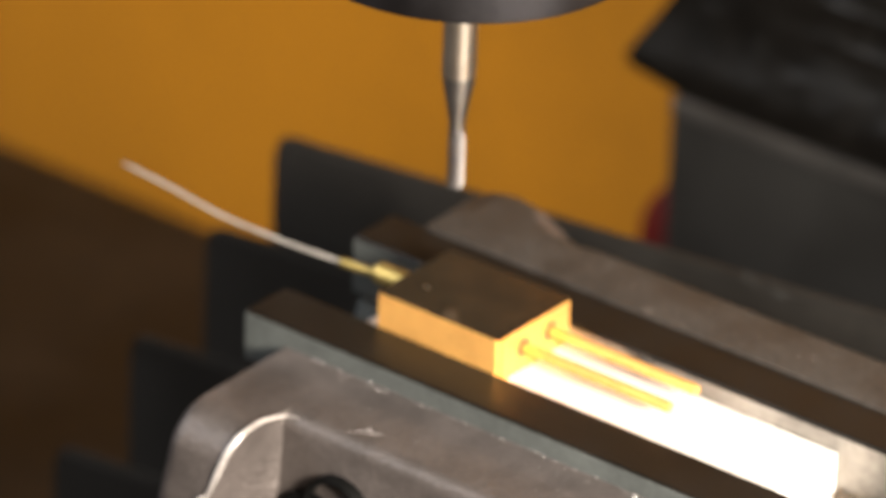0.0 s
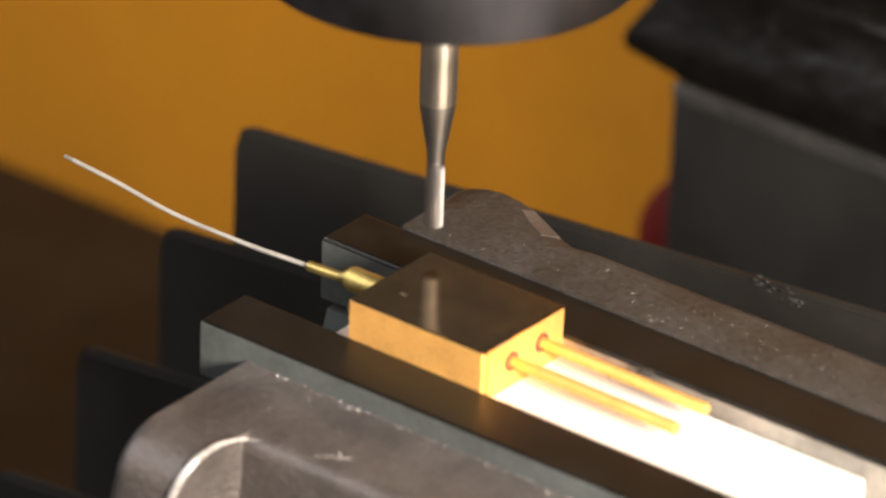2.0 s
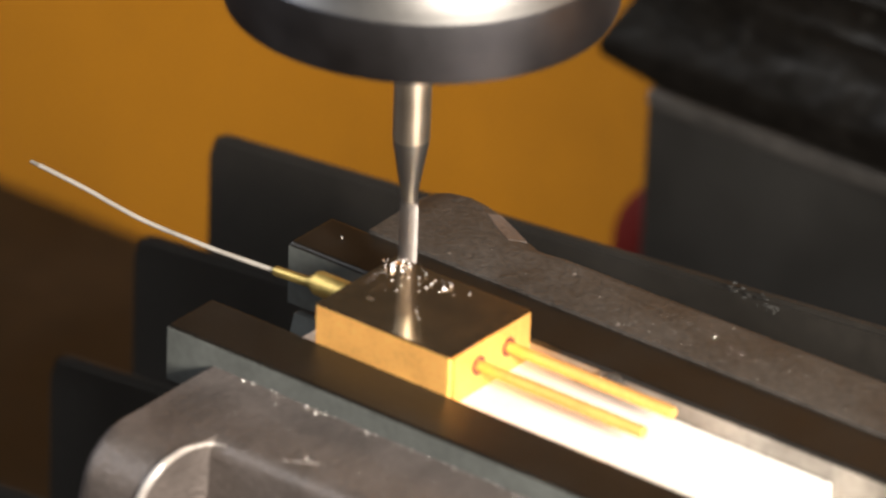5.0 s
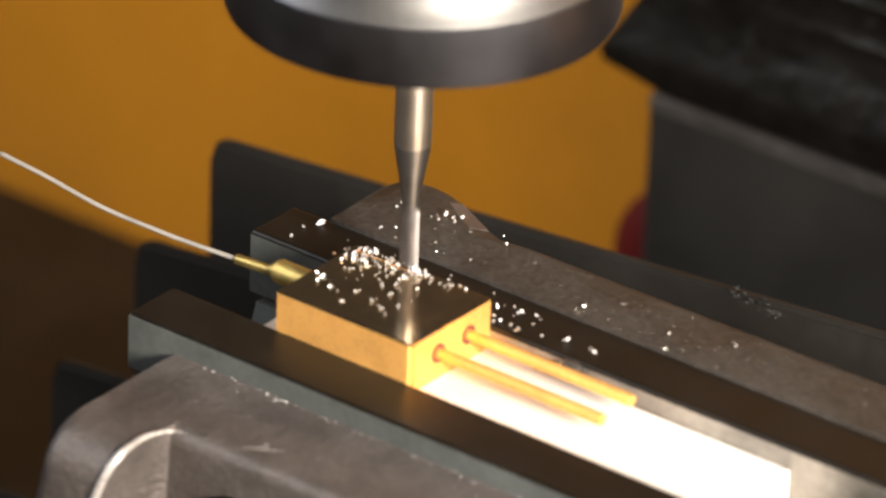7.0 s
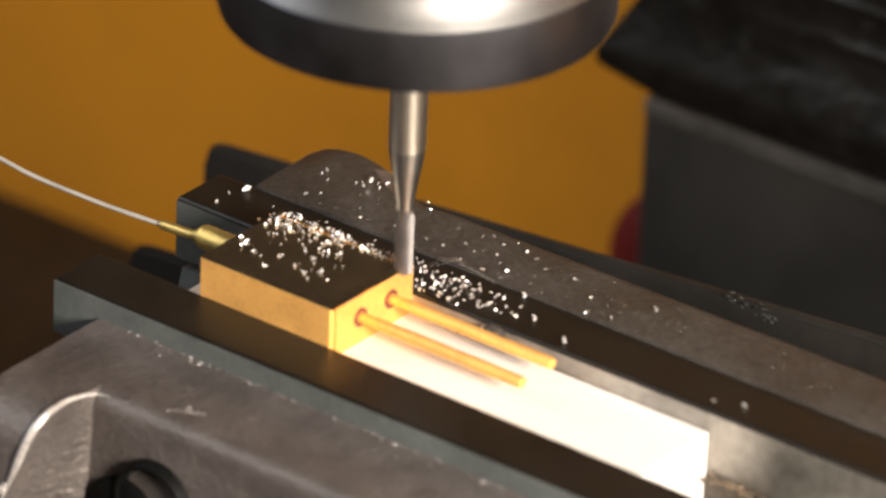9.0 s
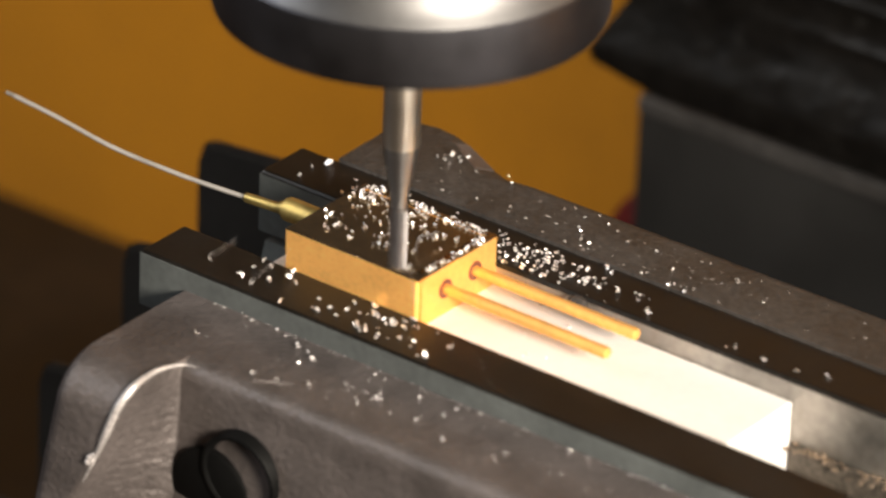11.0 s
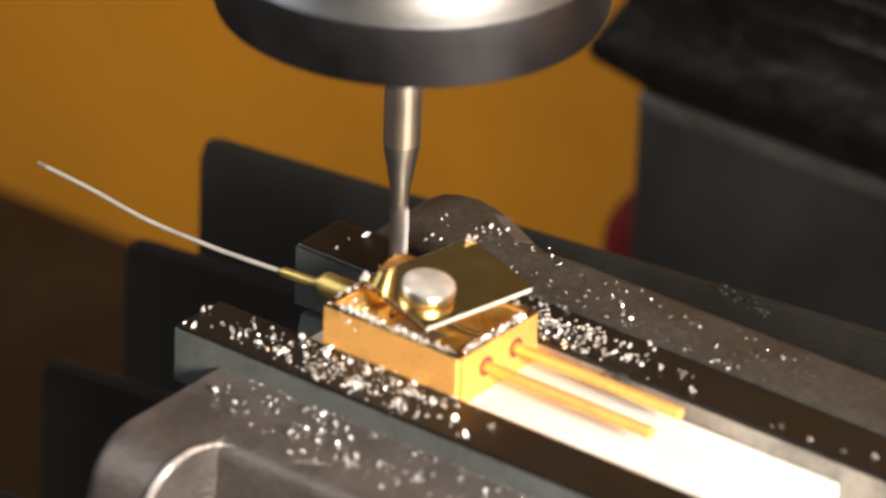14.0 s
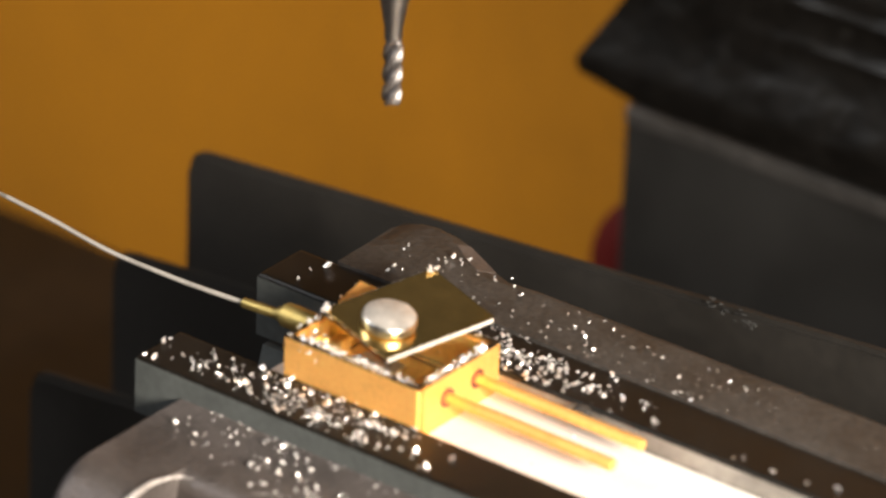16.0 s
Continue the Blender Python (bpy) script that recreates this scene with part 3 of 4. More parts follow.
def package():
    r = root("laser_package", "gold plated metal package with two pins and a fibre pigtail", "electronic package")
    wall, floor = 1.0, -8.6
    b = bmesh.new()
    outer = [(-PL, 0), (0, 0), (0, PW), (-PL, PW)]
    inner = [(-PL + wall, wall), (-wall, wall), (-wall, PW - wall), (-PL + wall, PW - wall)]
    lo = [b.verts.new((x, y, -9.45)) for x, y in outer]
    hi = [b.verts.new((x, y, -0.4)) for x, y in outer]
    ih = [b.verts.new((x, y, -0.4)) for x, y in inner]
    il = [b.verts.new((x, y, floor)) for x, y in inner]
    b.faces.new(lo[::-1])
    b.faces.new(il)
    c = bmesh.new()
    lining = [(-PL + wall + 0.03, wall + 0.03), (-wall - 0.03, wall + 0.03), (-wall - 0.03, PW - wall - 0.03), (-PL + wall + 0.03, PW - wall - 0.03)]
    walls = [[c.verts.new((x + s * (0.25 if x < -PL / 2 else -0.25), y + s * (0.25 if y < PW / 2 else -0.25), z)) for x, y in lining] for s, z in ((0, floor + 0.02), (0, -0.9), (1, -0.9), (1, floor + 0.3))]
    for p, q in zip(walls, walls[1:]):
        for i in range(4):
            c.faces.new((p[i], p[(i + 1) % 4], q[(i + 1) % 4], q[i]))
    c.faces.new(walls[0][::-1])
    c.faces.new(walls[-1])
    for i in range(4):
        j = (i + 1) % 4
        b.faces.new((lo[i], lo[j], hi[j], hi[i]))
        b.faces.new((hi[i], hi[j], ih[j], ih[i]))
        b.faces.new((ih[i], ih[j], il[j], il[i]))
    b.edges.ensure_lookup_table()
    bmesh.ops.bevel(b, geom=[e for e in b.edges if abs(e.verts[0].co.z - e.verts[1].co.z) > 5 and e.verts[0].co.x > -0.1 and e.verts[0].co.y < 0.1], offset=0.8, segments=3, affect="EDGES")
    part("body", b, GOLD, r, "gold plated tub with thin walls")
    part("lining", c, GOLD_INNER, r, "bright gold inside of the tub")
    rim = bmesh.new()
    rings = [[rim.verts.new((x, y, z)) for x, y in o] for o, z in ((outer, -0.4), (outer, -0.08), ([(-PL + 0.1, 0.1), (-0.1, 0.1), (-0.1, PW - 0.1), (-PL + 0.1, PW - 0.1)], 0.0), (inner, 0.0), (inner, -0.4))]
    for p, q in zip(rings, rings[1:] + rings[:1]):
        for i in range(4):
            rim.faces.new((p[i], p[(i + 1) % 4], q[(i + 1) % 4], q[i]))
    part("rim", rim, GOLD_LID, r, "gold rim of the cover, darkened for its dim reflection")
    # contents
    part("carrier", block(-24, -9, 6, 16, floor + 0.3, -6.4, 0.3), GOLD_INNER, r)
    part("carrier", block(-26.9, -24.6, 7, 13, floor + 0.3, -4.2, 0.3), GOLD_INNER, r)
    part("carrier", block(-26.6, -21.5, 2.2, 6.8, floor + 0.3, -2.2, 0.4), GOLD_INNER, r)
    rng = random.Random(31)
    for cx, cy, top, rad in ((-25.6, 3.2, -1.6, 1.5), (-23.2, 2.8, -2.0, 1.3), (-25.2, 6.2, -1.5, 1.4), (-20.6, 2.9, -2.4, 1.4), (-18.0, 3.0, -3.0, 1.5), (-8.0, 4.0, -4.0, 1.8), (-4.6, 9.0, -3.4, 1.6), (-5.2, 13.5, -3.2, 1.7)):
        lump = bmesh.new()
        bmesh.ops.create_icosphere(lump, subdivisions=3, radius=1.0, matrix=Matrix.Translation((cx, cy, top - rad)) @ Matrix.Diagonal((rad, rad * 0.9, rad, 1)))
        for v in lump.verts:
            v.co += 0.35 * noise.noise_vector(v.co * 0.9)
        block(cx - 0.5 * rad, cx + 0.5 * rad, cy - 0.5 * rad, cy + 0.5 * rad, floor + 0.3, top - rad, bm=lump)
        part("component", lump, GOLD_INNER, r, "lumpy gold coated component", smooth=True)
    part("substrate", block(-21, -13, 8, 13, -6.4, -5.6, 0.1), NICKEL, r)
    # pins with their seals
    for y, z in ((7.4, -4.6), (15.6, -4.5)):
        part("seal", lathe([(0.5, -0.1), (1.75, -0.1), (1.75, 0.12), (0.5, 0.16)], 28, (0, y, z), "x"), GLASS_BEAD, r, "dark red glass seal", smooth=True)
        part("pin", lathe([(0.9, -3), (0.9, 0.2), (0.92, 2), (1.05, 5), (1.1, 33.6), (0.95, 34.1), (0.5, 34.25)], 28, (0, y, z), "x"), GOLD, r, "gold plated round pin", smooth=True)
    # ferrule and fibre
    fy, fz = 9.0, -2.9
    part("ferrule", lathe([(1.4, -PL - 7.4), (1.9, -PL - 7.2), (2.15, -PL - 6.6), (2.15, -PL + 0.2), (1.0, -PL + 0.3)], 32, (0, fy, fz + 0.5), "x"), GOLD_DULL, r, "gold plated ferrule", smooth=True)
    sleeve = tube([(-PL - 7.0, fy, fz + 0.3), (-PL - 8.2, fy, fz + 0.2), (-PL - 9.0, fy, fz - 0.1), (-PL - 16.0, fy, -3.4)], [1.3, 1.2, 0.92, 0.88], 18)
    part("sleeve", sleeve, GOLD_DULL, r, "slim gold sleeve", smooth=True)
    keys = [(-44.0, 9, -3.4), (-55.3, 9, -4.0), (-61.7, 9, -4.15), (-74.6, 9, -4.0), (-87.6, 9, -2.4), (-97.5, 9, -1.55)]
    pts = curve_through(keys, 48)
    part("fibre", tube(pts, 0.43, 12), FIBRE, r, "pale grey jacketed fibre", smooth=True)
    part("fibre_tip", tube([(-97.4, 9, -1.56), (-99.4, 9, -1.42)], 0.40, 10), FIBRE_END, r, "dark cut end", smooth=True)
    # the ring of cover that the cutter takes away, in short lengths
    strips = []
    kx0, kx1, ky0, ky1 = LID_X[0], LID_X[1], LID_Y[0], LID_Y[1]

    def strip(x0, x1, y0, y1, t):
        cx, cy = (x0 + x1) / 2, (y0 + y1) / 2
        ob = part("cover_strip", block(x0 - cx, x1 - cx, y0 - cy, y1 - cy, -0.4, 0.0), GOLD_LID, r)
        strips.append((ob, cx, cy, t))

    n = 9
    lx = PL - 2 * wall
    for i in range(n):
        x0, x1 = -PL + wall + lx * i / n, -PL + wall + lx * (i + 1) / n
        strip(x0, x1, ky1, PW - wall, 4.4 + 4.3 * (i / n) ** 0.7 if i else 4.5)
        strip(x0, x1, wall, ky0, 12.75 - 2.25 * (i + 0.5) / n)
    for i in range(5):
        y0, y1 = ky0 + (ky1 - ky0) * i / 5, ky0 + (ky1 - ky0) * (i + 1) / 5
        strip(kx1, -wall, y0, y1, 10.2 - 1.4 * (i + 0.5) / 5)
        strip(-PL + wall, kx0, y0, y1, 12.75 + 0.5 * (i + 0.5) / 5)
    scrap = block(-4.0, 3.2, -5.0, 2.6, -0.25, 0.25, 0.12)
    for v in scrap.verts:
        v.co.z += 0.05 * v.co.x * v.co.y * 0.5
    scrap = part("cover_corner", scrap, GOLD, r, "bent scrap of the gold cover")
    return r, strips, scrap


LID_X, LID_Y = (-26.2, -2.0), (3.0, 19.4)
LID_C = ((LID_X[0] + LID_X[1]) / 2, (LID_Y[0] + LID_Y[1]) / 2)


def lid():
    r = root("package_lid", "loose gold cover plate with a silvery disc on its underside", "lid")
    hx, hy = (LID_X[1] - LID_X[0]) / 2, (LID_Y[1] - LID_Y[0]) / 2
    b = block(-hx, hx, -hy, hy, -0.9, 0.0)
    bmesh.ops.bevel(b, geom=[e for e in b.edges if abs(e.verts[0].co.z - e.verts[1].co.z) > 0.5], offset=0.2, segments=2, affect="EDGES")
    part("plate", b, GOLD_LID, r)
    part("underside", block(-hx + 0.15, hx - 0.15, -hy + 0.15, hy - 0.15, -0.94, -0.89), GOLD_MIRROR, r, "mirror bright gold face")
    part("edge", block(-hx + 0.4, hx - 0.4, hy - 0.02, hy + 0.05, -0.88, -0.02), CUT, r, "bright cut edge")
    part("edge", block(-hx + 0.4, hx - 0.4, -hy - 0.05, -hy + 0.02, -0.88, -0.55), CUT, r, "bright cut edge")
    rng = random.Random(5)
    for cx, cy in ((-hx + 0.3, -hy + 0.3), (hx - 0.8, -hy + 0.5)):
        lump = bmesh.new()
        for _ in range(5):
            m = Matrix.Translation((cx + rng.uniform(-0.7, 0.9), cy + rng.uniform(-0.4, 0.5), -1.15 + rng.uniform(-0.5, 0.1))) @ pose(0, 0, 0, rng.uniform(0, 360), rng.uniform(0, 360), 0) @ Matrix.Diagonal((rng.uniform(0.4, 0.8), 0.45, 0.4, 1))
            bmesh.ops.create_icosphere(lump, subdivisions=1, radius=1.0, matrix=m)
        part("burr", lump, CHIP, r, "torn bright burr at the corner")
    part("mark", block(-9.2, -7.9, -4.6, -3.9, -0.01, 0.02), NICKEL, r, "small pale mark")
    part("disc", lathe([(3.9, -0.9), (4.3, -0.97), (4.65, -1.3), (4.75, -2.0), (4.75, -2.6), (4.65, -2.95), (4.45, -3.15), (4.35, -3.2)], 56, (DISC[0], DISC[1], 0)), NICKEL, r, "silvery round disc with a rounded rim", smooth=True)
    part("disc_face", lathe([(4.45, -3.17), (4.35, -3.24), (0.3, -3.26)], 48, (DISC[0], DISC[1], 0)), DISC_METAL, r, "matt silver face", smooth=True)
    return r


DISC = (-5.4, 0.9)


def spindle():
    r = root("spindle", "brushed steel spindle nose with a slim carbide end mill", "spindle")
    part("nose", lathe([(4, 50.3), (31.9, 50.0), (32.8, 50.4), (33.1, 51.3), (33.1, 60.9), (32.9, 61.1)], 128, (0.7, 0.5, 0)), STEEL, r, "dark brushed steel collar", smooth=True)
    part("shoulder", lathe([(32.8, 61.1), (32.3, 61.9), (31.2, 63.2), (30.0, 66.5), (29.6, 70), (29.6, 120), (10, 120.5)], 128, (0.7, 0.5, 0)), STEEL_BRIGHT, r, "bright turned steel", smooth=True)
    part("quill", lathe([(29, 120.6), (45, 121), (45, 300), (20, 301)], 64), COLUMN, r, smooth=True)
    cutter = part("end_mill", lathe([(3.175, 50.6), (3.175, 24.2), (3.1, 23.6)], 48), SHANK, r, "bright ground shank", smooth=True)
    part("neck", lathe([(3.1, 23.6), (3.0, 22.5), (1.55, 14.0), (1.5, 12.2)], 48), CARBIDE, cutter, "grey tapered neck", smooth=True)
    # four helical flutes
    b = bmesh.new()
    rings = []
    nz, seg = 44, 48
    for j in range(nz + 1):
        z = 12.3 * j / nz
        ring = []
        for i in range(seg):
            a = math.tau * i / seg
            k = (4 * a / math.tau) % 1.0
            rad = 1.68 if k < 0.28 else 1.68 - 0.72 * math.sin(math.pi * (k - 0.28) / 0.72) ** 0.8
            if z > 10.5:
                rad = rad + (1.5 - rad) * (z - 10.5) / 1.8
            tw = a + z * math.tan(radians(35)) / 1.68
            ring.append(b.verts.new((rad * math.cos(tw), rad * math.sin(tw), z)))
        rings.append(ring)
    for p, q in zip(rings, rings[1:]):
        for i in range(seg):
            b.faces.new((p[i], p[(i + 1) % seg], q[(i + 1) % seg], q[i]))
    b.faces.new(rings[0][::-1])
    b.faces.new(rings[-1])
    part("fluted_end", b, FLUTE, cutter, "bright helical flutes", smooth=True)
    return r, cutter


VISE = vise()
TABLE = machine_table()
BLOCK = white_block()
CLIP = stop_pin()
PACKAGE, STRIPS, SCRAP = package()
LID = lid()
SPINDLE, CUTTER = spindle()

# ---- swarf: small curled chips that the cutter throws out, one by one ----
def chip_mesh(seed, pieces):
    rng = random.Random(seed)
    verts, faces = [], []
    for k in range(pieces):
        m = Matrix.Translation(Vector((rng.uniform(-1, 1), rng.uniform(-1, 1), 0.0)) * (1.35 if pieces > 1 else 0)) @ \
            Euler((rng.uniform(0, 6), rng.uniform(0, 6), rng.uniform(0, 6))).to_matrix().to_4x4()
        n, arc = 5, rng.uniform(1.4, 3.6)
        rad, wide, thick = rng.uniform(0.24, 0.50), rng.uniform(0.32, 0.95), rng.uniform(0.07, 0.2)
        skew = rng.uniform(-0.1, 0.1)
        base = len(verts)
        for i in range(n + 1):
            a = arc * i / n
            w = wide * (0.45 + 0.55 * math.sin(math.pi * (0.15 + 0.75 * i / n))) / 2
            for r in (rad, rad + thick):
                for side in (-w, w):
                    r2 = r * (1 + 0.12 * rng.uniform(-1, 1))
                    verts.append(m @ Vector((r2 * math.cos(a), r2 * math.sin(a), side + skew * i)))
        for i in range(n):
            p, q = base + 4 * i, base + 4 * i + 4
            faces += [(p, p + 1, q + 1, q), (p + 2, q + 2, q + 3, p + 3), (p, q, q + 2, p + 2), (p + 1, p + 3, q + 3, q + 1)]
        faces += [(base, base + 2, base + 3, base + 1), (base + 4 * n, base + 4 * n + 1, base + 4 * n + 3, base + 4 * n + 2)]
    low = min(v.z for v in verts)
    me = bpy.data.meshes.new("metal_chip")
    me.from_pydata([((v.x) * MM, (v.y) * MM, (v.z - low) * MM) for v in verts], [], faces)
    me.materials.append(CHIP)
    return me


CHIP_MESHES = [chip_mesh(100 + i, 1) for i in range(18)]
CHIPS = []


def scatter(count, area, z, born, dense=None, size=(0.55, 1.45), later=None, seed=0, where="vise"):
    """count chips over area (x0, x1, y0, y1) at height z, thrown out between the two times born; later: a second area to which the lid's fall sheds them."""
    rng = random.Random(seed)
    for _ in range(count):
        x0, x1, y0, y1 = area
        u = rng.random()
        if dense is not None:
            u = clamp(rng.gauss(dense[0], dense[1]))
        x, y = x0 + (x1 - x0) * u, rng.uniform(y0, y1)
        ob = new("metal_chip", rng.choice(CHIP_MESHES))
        s = 0.98 * rng.uniform(*size)
        tagged(ob, "small bright curled aluminium chip lying on the " + where, "metal chip", "chips from the cutter")
        second = None
        if later:
            a, zz = rng.choice(later)
            second = (rng.uniform(a[0], a[1]), rng.uniform(a[2], a[3]), zz)
        CHIPS.append((ob, s, rng.uniform(0, 360), (x, y, z), rng.uniform(*born) if born else None, second, rng.random()))
        ob.scale = (s, s, s)


RIMS = [((-27.5, -2, 0.1, 1.6), 0.0), ((-1.0, -0.1, 2, 18), 0.0), ((-28.5, -27.7, 3, 19), 0.0)]
BACK = [((-20, 12, 22.2, 32), BACK_TOP), ((-25, 8, 22.2, 32), BACK_TOP), ((-36, 20, 34.5, 46), BACK_TOP + 0.5)]
FRONT = [((-40, 6, -10.5, -0.8), JAW_TOP)]

scatter(10, (-38, 60, -26, -13), CAST_TOP, None, size=(0.3, 0.5), seed=1, where="vise casting")
scatter(9, (-36, 60, -13.0, -12.2), CAST_TOP, None, size=(0.35, 0.6), seed=21, where="vise casting")
scatter(6, (20, 70, 36, 46), BACK_TOP + 0.5, None, size=(0.2, 0.34), seed=2, where="vise casting")
scatter(16, (-27.5, -14, 15, 21.0), 0, (4.6, 5.8), later=BACK + RIMS, size=(0.6, 1.1), seed=3, where="package")
scatter(32, (-27.0, -4, 4, 20), 0, (4.6, 6.4), dense=(0.45, 0.3), later=BACK + RIMS, size=(0.5, 0.95), seed=4, where="package")
scatter(8, (-48, -30, 23, 32), BACK_TOP, (4.7, 6.0), seed=5, where="back jaw")
scatter(10, (-42, -26, 35, 50), BACK_TOP + 0.5, (4.8, 6.6), seed=6, where="vise casting", size=(0.5, 0.9))
scatter(24, (-8, 34, 22.3, 32), BACK_TOP, (5.4, 10.0), dense=(0.3, 0.22), seed=7, where="back jaw")
scatter(14, (-15, 60, 33, 46), BACK_TOP + 0.5, (5.2, 9.8), dense=(0.3, 0.3), seed=8, where="vise casting", size=(0.5, 0.9))
scatter(20, (-5, 20, 22.3, 31), BACK_TOP, (7.4, 10.2), dense=(0.4, 0.22), seed=22, where="back jaw", size=(0.6, 1.3))
scatter(6, (30, 70, 22.3, 27), BACK_TOP, (8.3, 10.4), seed=9, where="back jaw")
scatter(5, (4, 40, 3, 20), -9.45, (8.6, 10.4), seed=10, where="white block", size=(0.5, 0.8))
scatter(16, (-30, 10, -10.8, -0.6), JAW_TOP, (9.0, 10.6), dense=(0.6, 0.25), seed=11, where="front jaw")
scatter(50, (-40, 8, -10.8, -0.6), JAW_TOP, (10.2, 11.9), dense=(0.55, 0.26), seed=12, where="front jaw")
scatter(28, (-50, -6, -10.8, -0.6), JAW_TOP, (12.2, 13.25), dense=(0.45, 0.3), seed=13, where="front jaw")
scatter(18, (-30, 34, -27, -12.8), CAST_TOP, (9.4, 11.0), dense=(0.6, 0.25), seed=14, where="vise casting")
scatter(38, (-38, 18, -27, -12.8), CAST_TOP, (10.7, 12.8), dense=(0.52, 0.26), seed=15, where="vise casting")
scatter(38, (-25, -3, 4, 19), 0, (9.0, 12.9), later=RIMS + RIMS + BACK + FRONT, size=(0.5, 1.0), seed=16, where="package")
scatter(16, (-27.3, -2, 0.0, 1.2), 0, (11.5, 13.3), seed=17, where="package rim", size=(0.8, 1.2))
scatter(7, (-0.9, 0.0, 2, 19), 0, (9.4, 10.6), seed=18, where="package rim", size=(0.8, 1.2))


def fine_swarf(cx, cy, z, wide, deep, count, born, seed, later=None, size=(0.3, 0.62)):
    """A dusting of chips too small to count, over a patch."""
    rng = random.Random(seed)
    bm = bmesh.new()
    for _ in range(count):
        tmp = rng.choice(CHIP_MESHES)
        n = len(bm.verts)
        bm.from_mesh(tmp)
        bm.verts.ensure_lookup_table()
        m = Matrix.Translation((clamp(rng.gauss(0, 0.28), -0.5, 0.5) * wide * MM, rng.uniform(-0.5, 0.5) * deep * MM, 0)) @ \
            Matrix.Rotation(rng.uniform(0, 6.28), 4, "Z") @ Matrix.Scale(rng.uniform(*size), 4)
        for v in bm.verts[n:]:
            v.co = m @ v.co
    me = bpy.data.meshes.new("fine_swarf")
    bm.to_mesh(me)
    bm.free()
    me.materials.append(CHIP)
    ob = new("fine_swarf", me)
    tagged(ob, "dusting of fine bright aluminium swarf", "swarf", kind="stuff")
    CHIPS.append((ob, 1, 0.0, (cx, cy, z), born, later, 0.5))


for i, (cx, cy, z, wide, deep, count, born, later) in enumerate([
        (-21, 15, 0, 11, 9, 16, 4.9, (-14, 27, BACK_TOP)), (-17, 13, 0, 16, 12, 18, 6.1, (-6, 27.5, BACK_TOP)), (-10, 12, 0, 12, 13, 14, 8.4, (-22, 1.0, 0)),
        (-24, 27, BACK_TOP, 18, 9, 10, 5.4, None), (-8, 27, BACK_TOP, 20, 9, 16, 6.9, None), (6, 27, BACK_TOP, 20, 9, 26, 8.1, None), (22, 26, BACK_TOP, 20, 7, 14, 9.2, None),
        (-25, 42, BACK_TOP + 0.5, 20, 13, 12, 6.3, None), (2, 40, BACK_TOP + 0.5, 22, 12, 16, 7.7, None), (28, 39, BACK_TOP + 0.5, 22, 13, 10, 9.6, None),
        (-2, -5.5, JAW_TOP, 18, 9, 18, 10.5, None), (-10, -5.5, JAW_TOP, 20, 9, 24, 11.3, None), (-20, -5.5, JAW_TOP, 20, 9, 30, 12.0, None), (-30, -5.5, JAW_TOP, 20, 9, 26, 12.7, None), (-41, -5.5, JAW_TOP, 16, 8, 16, 13.2, None), (-14, -4.5, JAW_TOP, 22, 7, 26, 11.7, None), (-25, -5, JAW_TOP, 22, 8, 30, 12.4, None), (-22, -6, JAW_TOP, 24, 9, 22, 13.2, None),
        (4, -19, CAST_TOP, 20, 12, 14, 10.8, None), (-14, -19, CAST_TOP, 20, 12, 18, 11.8, None), (-28, -19, CAST_TOP, 18, 12, 14, 12.8, None),
        (-14, 11, 0, 22, 14, 18, 9.9, (-12, 27.0, BACK_TOP)), (-14, 11, 0, 22, 14, 24, 11.2, (-14, 27.0, BACK_TOP)), (-14, 10, 0, 22, 14, 30, 12.1, (-16, -5, JAW_TOP)), (18, 11, -9.45, 22, 14, 8, 9.8, None)]):
    fine_swarf(cx, cy, z, wide, deep, count, born, 300 + i, later)

# heaps along the milled edge of the cover
fine_swarf(-16, 20.5, 0, 22, 2.0, 56, 6.6, 351, (-14, 27.5, BACK_TOP), (0.4, 0.8))
fine_swarf(-26.2, 18.8, 0, 4, 4, 22, 4.8, 352, (-26, 27.5, BACK_TOP), (0.4, 0.85))
fine_swarf(-5, 20.4, 0, 9, 2.2, 30, 8.3, 353, (-2, 27.5, BACK_TOP), (0.4, 0.8))
fine_swarf(-15, 12, 0, 20, 13, 36, 12.6, 360, (-10, 28, BACK_TOP), (0.5, 1.0))
fine_swarf(-0.9, 11, 0, 1.5, 18, 34, 9.8, 354, None, (0.4, 0.75))
fine_swarf(-9, 0.9, 0, 16, 1.5, 30, 11.4, 355, None, (0.4, 0.75))
fine_swarf(-21, 0.9, 0, 14, 1.5, 34, 12.5, 356, None, (0.45, 0.85))
fine_swarf(-27.9, 9, 0, 1.3, 17, 26, 12.9, 357, None, (0.4, 0.8))
fine_swarf(2, 26.5, BACK_TOP, 15, 8, 16, 6.8, 358, None, (0.4, 0.8))
fine_swarf(5, 26.5, BACK_TOP, 17, 8, 30, 8.6, 359, None, (0.45, 0.95))
fine_swarf(24, -12.25, CAST_TOP, 116, 0.9, 150, None, 401, None, (0.12, 0.3))
fine_swarf(25, -20, CAST_TOP, 110, 15, 60, None, 402, None, (0.1, 0.22))
fine_swarf(20, 40, BACK_TOP + 0.5, 110, 12, 80, None, 403, None, (0.1, 0.22))


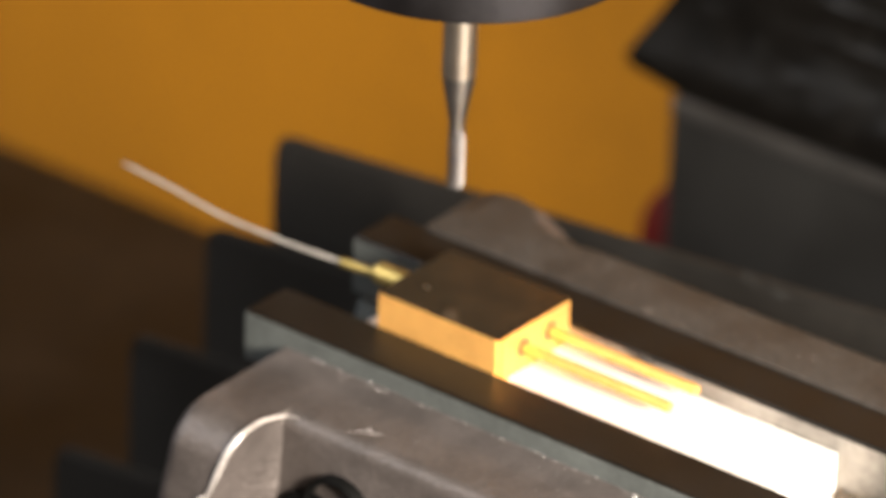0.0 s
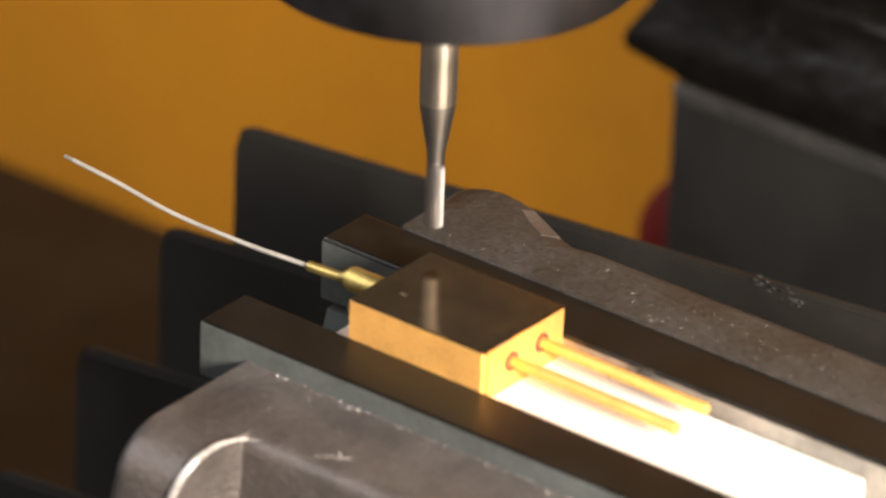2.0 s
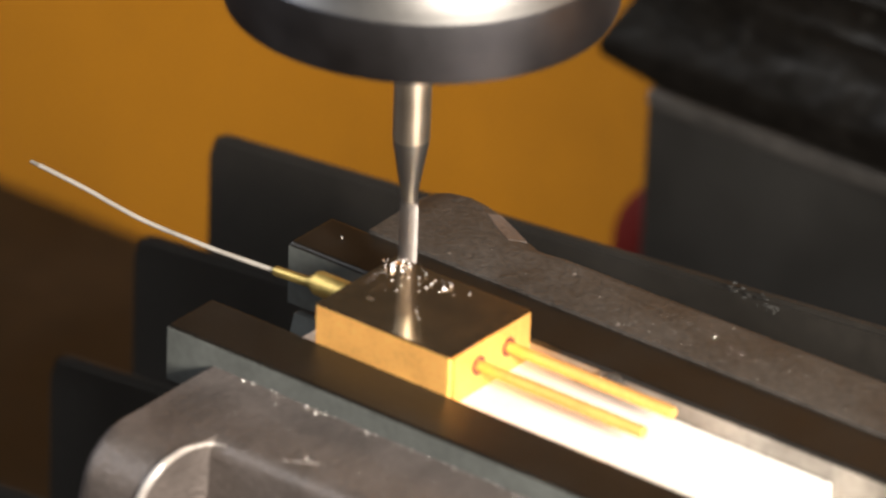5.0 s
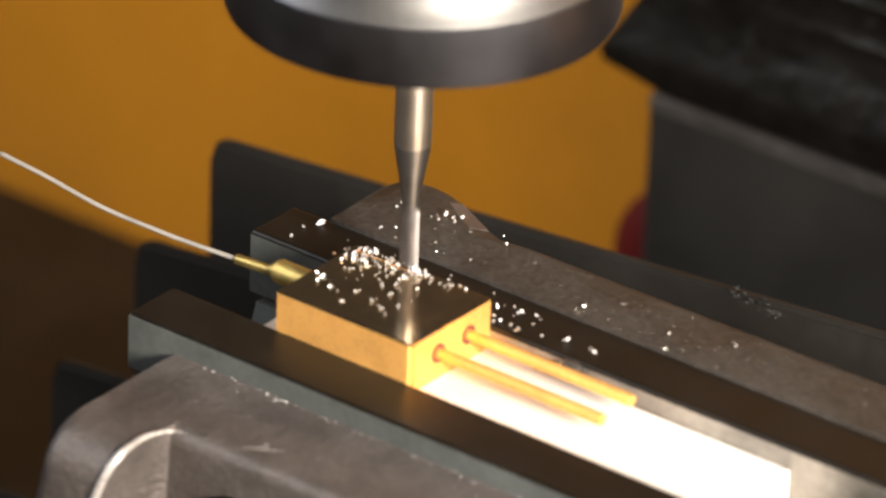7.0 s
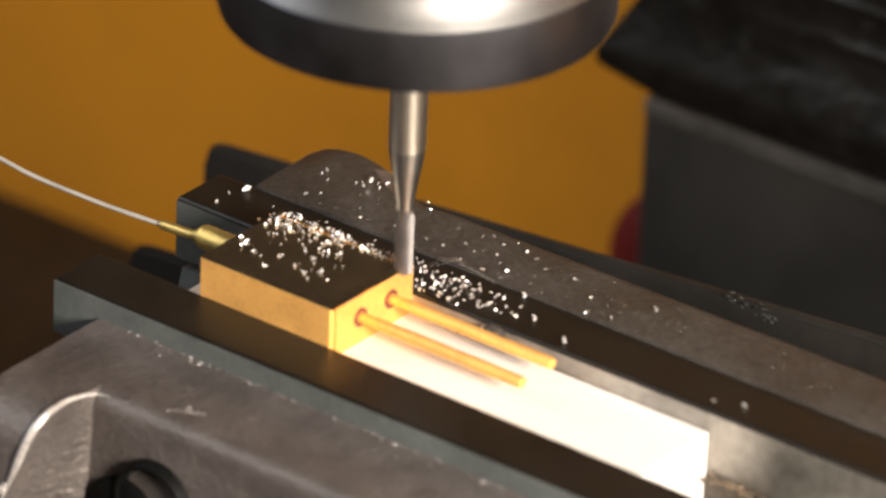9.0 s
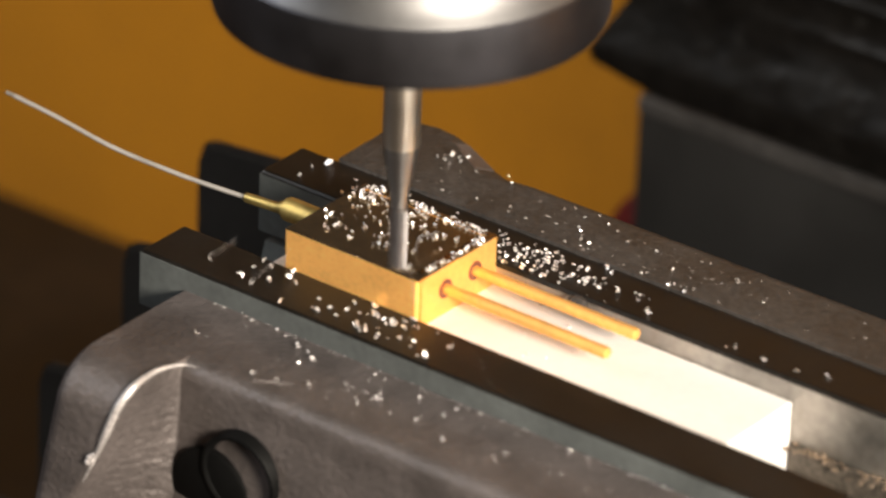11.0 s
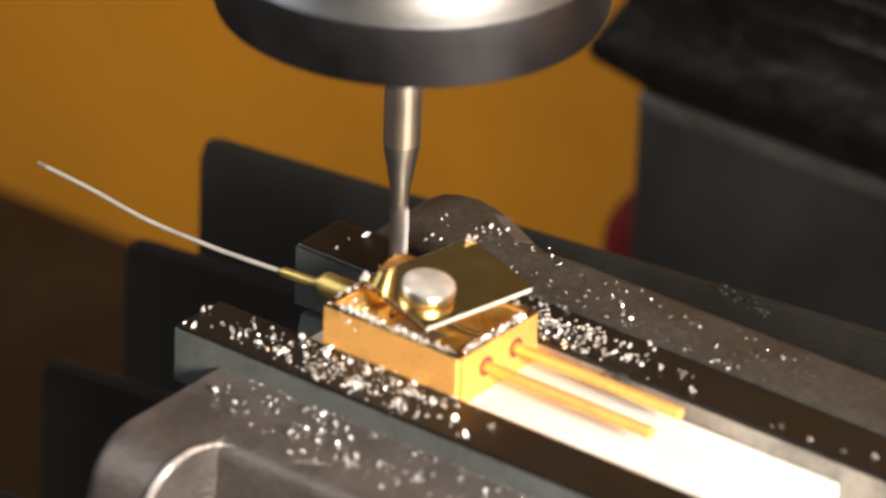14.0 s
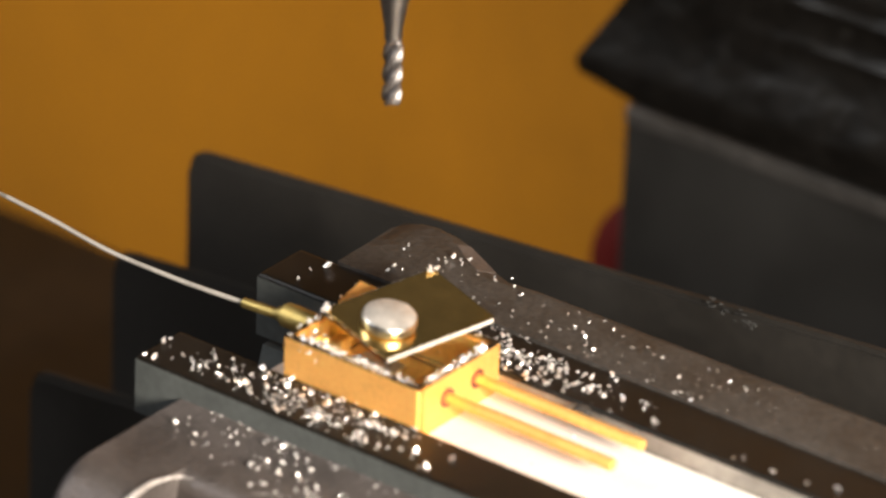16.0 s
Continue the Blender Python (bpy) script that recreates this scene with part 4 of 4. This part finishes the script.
def chip_rows(ob, spin, place, born, second, k):
    """At rest in the package until cut, then thrown in a short arc to its place; carried on by the table."""
    home = pose(place[0] * MM, place[1] * MM, place[2] * MM, 0, 0, spin)
    if born is None:
        return [(t, at_table(t, home)) for t in STEPS]
    tool = travel(born)
    inside = (clamp(-tool[0], -24, -5), clamp(-tool[1], 4, 17), -6.0)
    if ob.get("kind") == "stuff":
        inside = (-14.3, 10.8, -7.4)
    hold = pose(inside[0] * MM, inside[1] * MM, inside[2] * MM, 0, 0, spin)
    out = (clamp(-tool[0], -26, -2), clamp(-tool[1], 2, 20), 0.4)
    mid = [(out[i] + place[i]) / 2 for i in range(3)]
    born = round(born * 30) / 30
    rows = [(t, at_table(t, hold)) for t in STEPS if t < born - 0.02]
    rows.append((born, at_table(born, hold)))
    half = 1 / 30
    rows.append((born + half, at_table(born + half, pose(mid[0] * MM, mid[1] * MM, (max(out[2], place[2]) + 1 + 2 * k) * MM, 60, 30, spin))))
    rest = born + 2 * half
    rows.append((rest, at_table(rest, home)))
    if second is None:
        return rows + [(t, at_table(t, home)) for t in STEPS if t > rest + 0.02]
    go = round((13.56 + 0.2 * k) * 30) / 30
    rows += [(t, at_table(t, home)) for t in STEPS if rest + 0.02 < t < go - 0.02]
    rows.append((go, at_table(go, home)))
    mid = [(place[i] + second[i]) / 2 for i in range(3)]
    rows.append((go + 3 / 30, at_table(go + 3 / 30, pose(mid[0] * MM, mid[1] * MM, (4 + 4 * k) * MM, 70, 20, spin))))
    final = pose(second[0] * MM, second[1] * MM, second[2] * MM, 0, 0, spin)
    end = go + 6 / 30
    rows.append((end, at_table(end, final)))
    return rows + [(t, at_table(t, final)) for t in STEPS if t > end + 0.02]

# ---- movement ----
# seconds, height of the cutter's tip over the package (mm)
PLUNGE = [(0.0, 13.5), (0.5, 10.8), (1.0, 8.9), (1.5, 7.0), (2.0, 4.9), (2.5, 3.3), (3.0, 2.2), (3.5, 1.6), (4.0, 0.3), (4.4, -0.8), (14.6, -0.8), (14.8, 4.0), (15.0, 10.2), (15.2, 16.0),
          (15.5, 17.3), (15.65, 20.0), (15.8, 27.0), (16.0, 32.8)]


def axes(x, y, centre):
    """A pose from its x axis, its y axis (about) and its place in mm."""
    x = Vector(x).normalized()
    z = x.cross(Vector(y)).normalized()
    m = Matrix((x, z.cross(x), z)).transposed().to_4x4()
    m.translation = Vector(centre) * MM
    return m


def lid_rows():
    """The lid, in the vise's space: lifted by its front edge, tossed over, then at rest upside down across the package."""
    cx, cy = LID_C
    rows = [(t, at_table(t, pose(cx * MM, cy * MM, 0))) for t in STEPS if t < 13.4]
    for t, tip, up in ((13.46, 0, 0), (13.6, -10, 0.3), (13.7, -20, 0.6), (13.8, -40, 1.5)):
        m = pose(cx * MM, LID_Y[1] * MM, up * MM, tip, 0, 0) @ pose(0, -(LID_Y[1] - cy) * MM, 0)
        rows.append((t, at_table(t, m)))
    right, up = Vector((0.595, 0.804, 0)), Vector((-0.345, 0.32, 0.882))
    rows.append((13.85, at_table(13.85, pose((cx + 1) * MM, (cy + 2) * MM, 7 * MM, 0, 0, 16) @ pose(0, 0, 0, -78, 0, 0))))
    rows.append((13.9, at_table(13.9, axes(right + 0.1 * up, -1 * up + 0.1 * right, (-10.4, 14.0, 8.6)))))
    rest = axes((0.2, 0.98, -0.01), (0.98, -0.2, -0.15), (-14.7, 15.7, 1.7))
    rows.append((13.967, at_table(13.967, rest)))
    return rows + [(t, at_table(t, rest)) for t in STEPS if t > 13.99]


def motions():
    for thing in (VISE, TABLE, BLOCK, CLIP, PACKAGE):
        walk(thing, [(t, at_table(t)) for t in STEPS])
    walk(SPINDLE, [(t, pose(0, 0, ZT + z * MM)) for t, z in PLUNGE])
    # the cutter turns until it has lifted clear
    rows, turn = [(0.0, pose(0, 0, 0))], 0.0
    for i in range(1, 481):
        t = i / 30
        turn += 88.0 * clamp((15.75 - t) / 0.25)
        rows.append((t, pose(0, 0, 0, 0, 0, turn)))
    walk(CUTTER, rows)
    for ob, cx, cy, t in STRIPS:
        up, cut, down = (pose(cx * MM, cy * MM, z * MM) for z in (0, -0.55, -7.7))
        walk(ob, [(0.0, up), (t, up), (t + 0.2, cut), (13.5, cut), (13.7, down), (16.0, down)])
    # the scrap lies under the cover and comes up with it
    under, over = pose(-23.0 * MM, 16.4 * MM, -2.2 * MM), pose(-24.2 * MM, 18.2 * MM, 0.9 * MM, 8, 12, 10)
    walk(SCRAP, [(0.0, under), (13.7, under), (13.8, pose(-24.5 * MM, 17.5 * MM, 0.6 * MM, 8, 6, 8)), (13.95, over), (16.0, over)])
    walk(LID, lid_rows())
    for ob, size, spin, place, born, second, k in CHIPS:
        walk(ob, chip_rows(ob, spin, place, born, second, k))


motions()
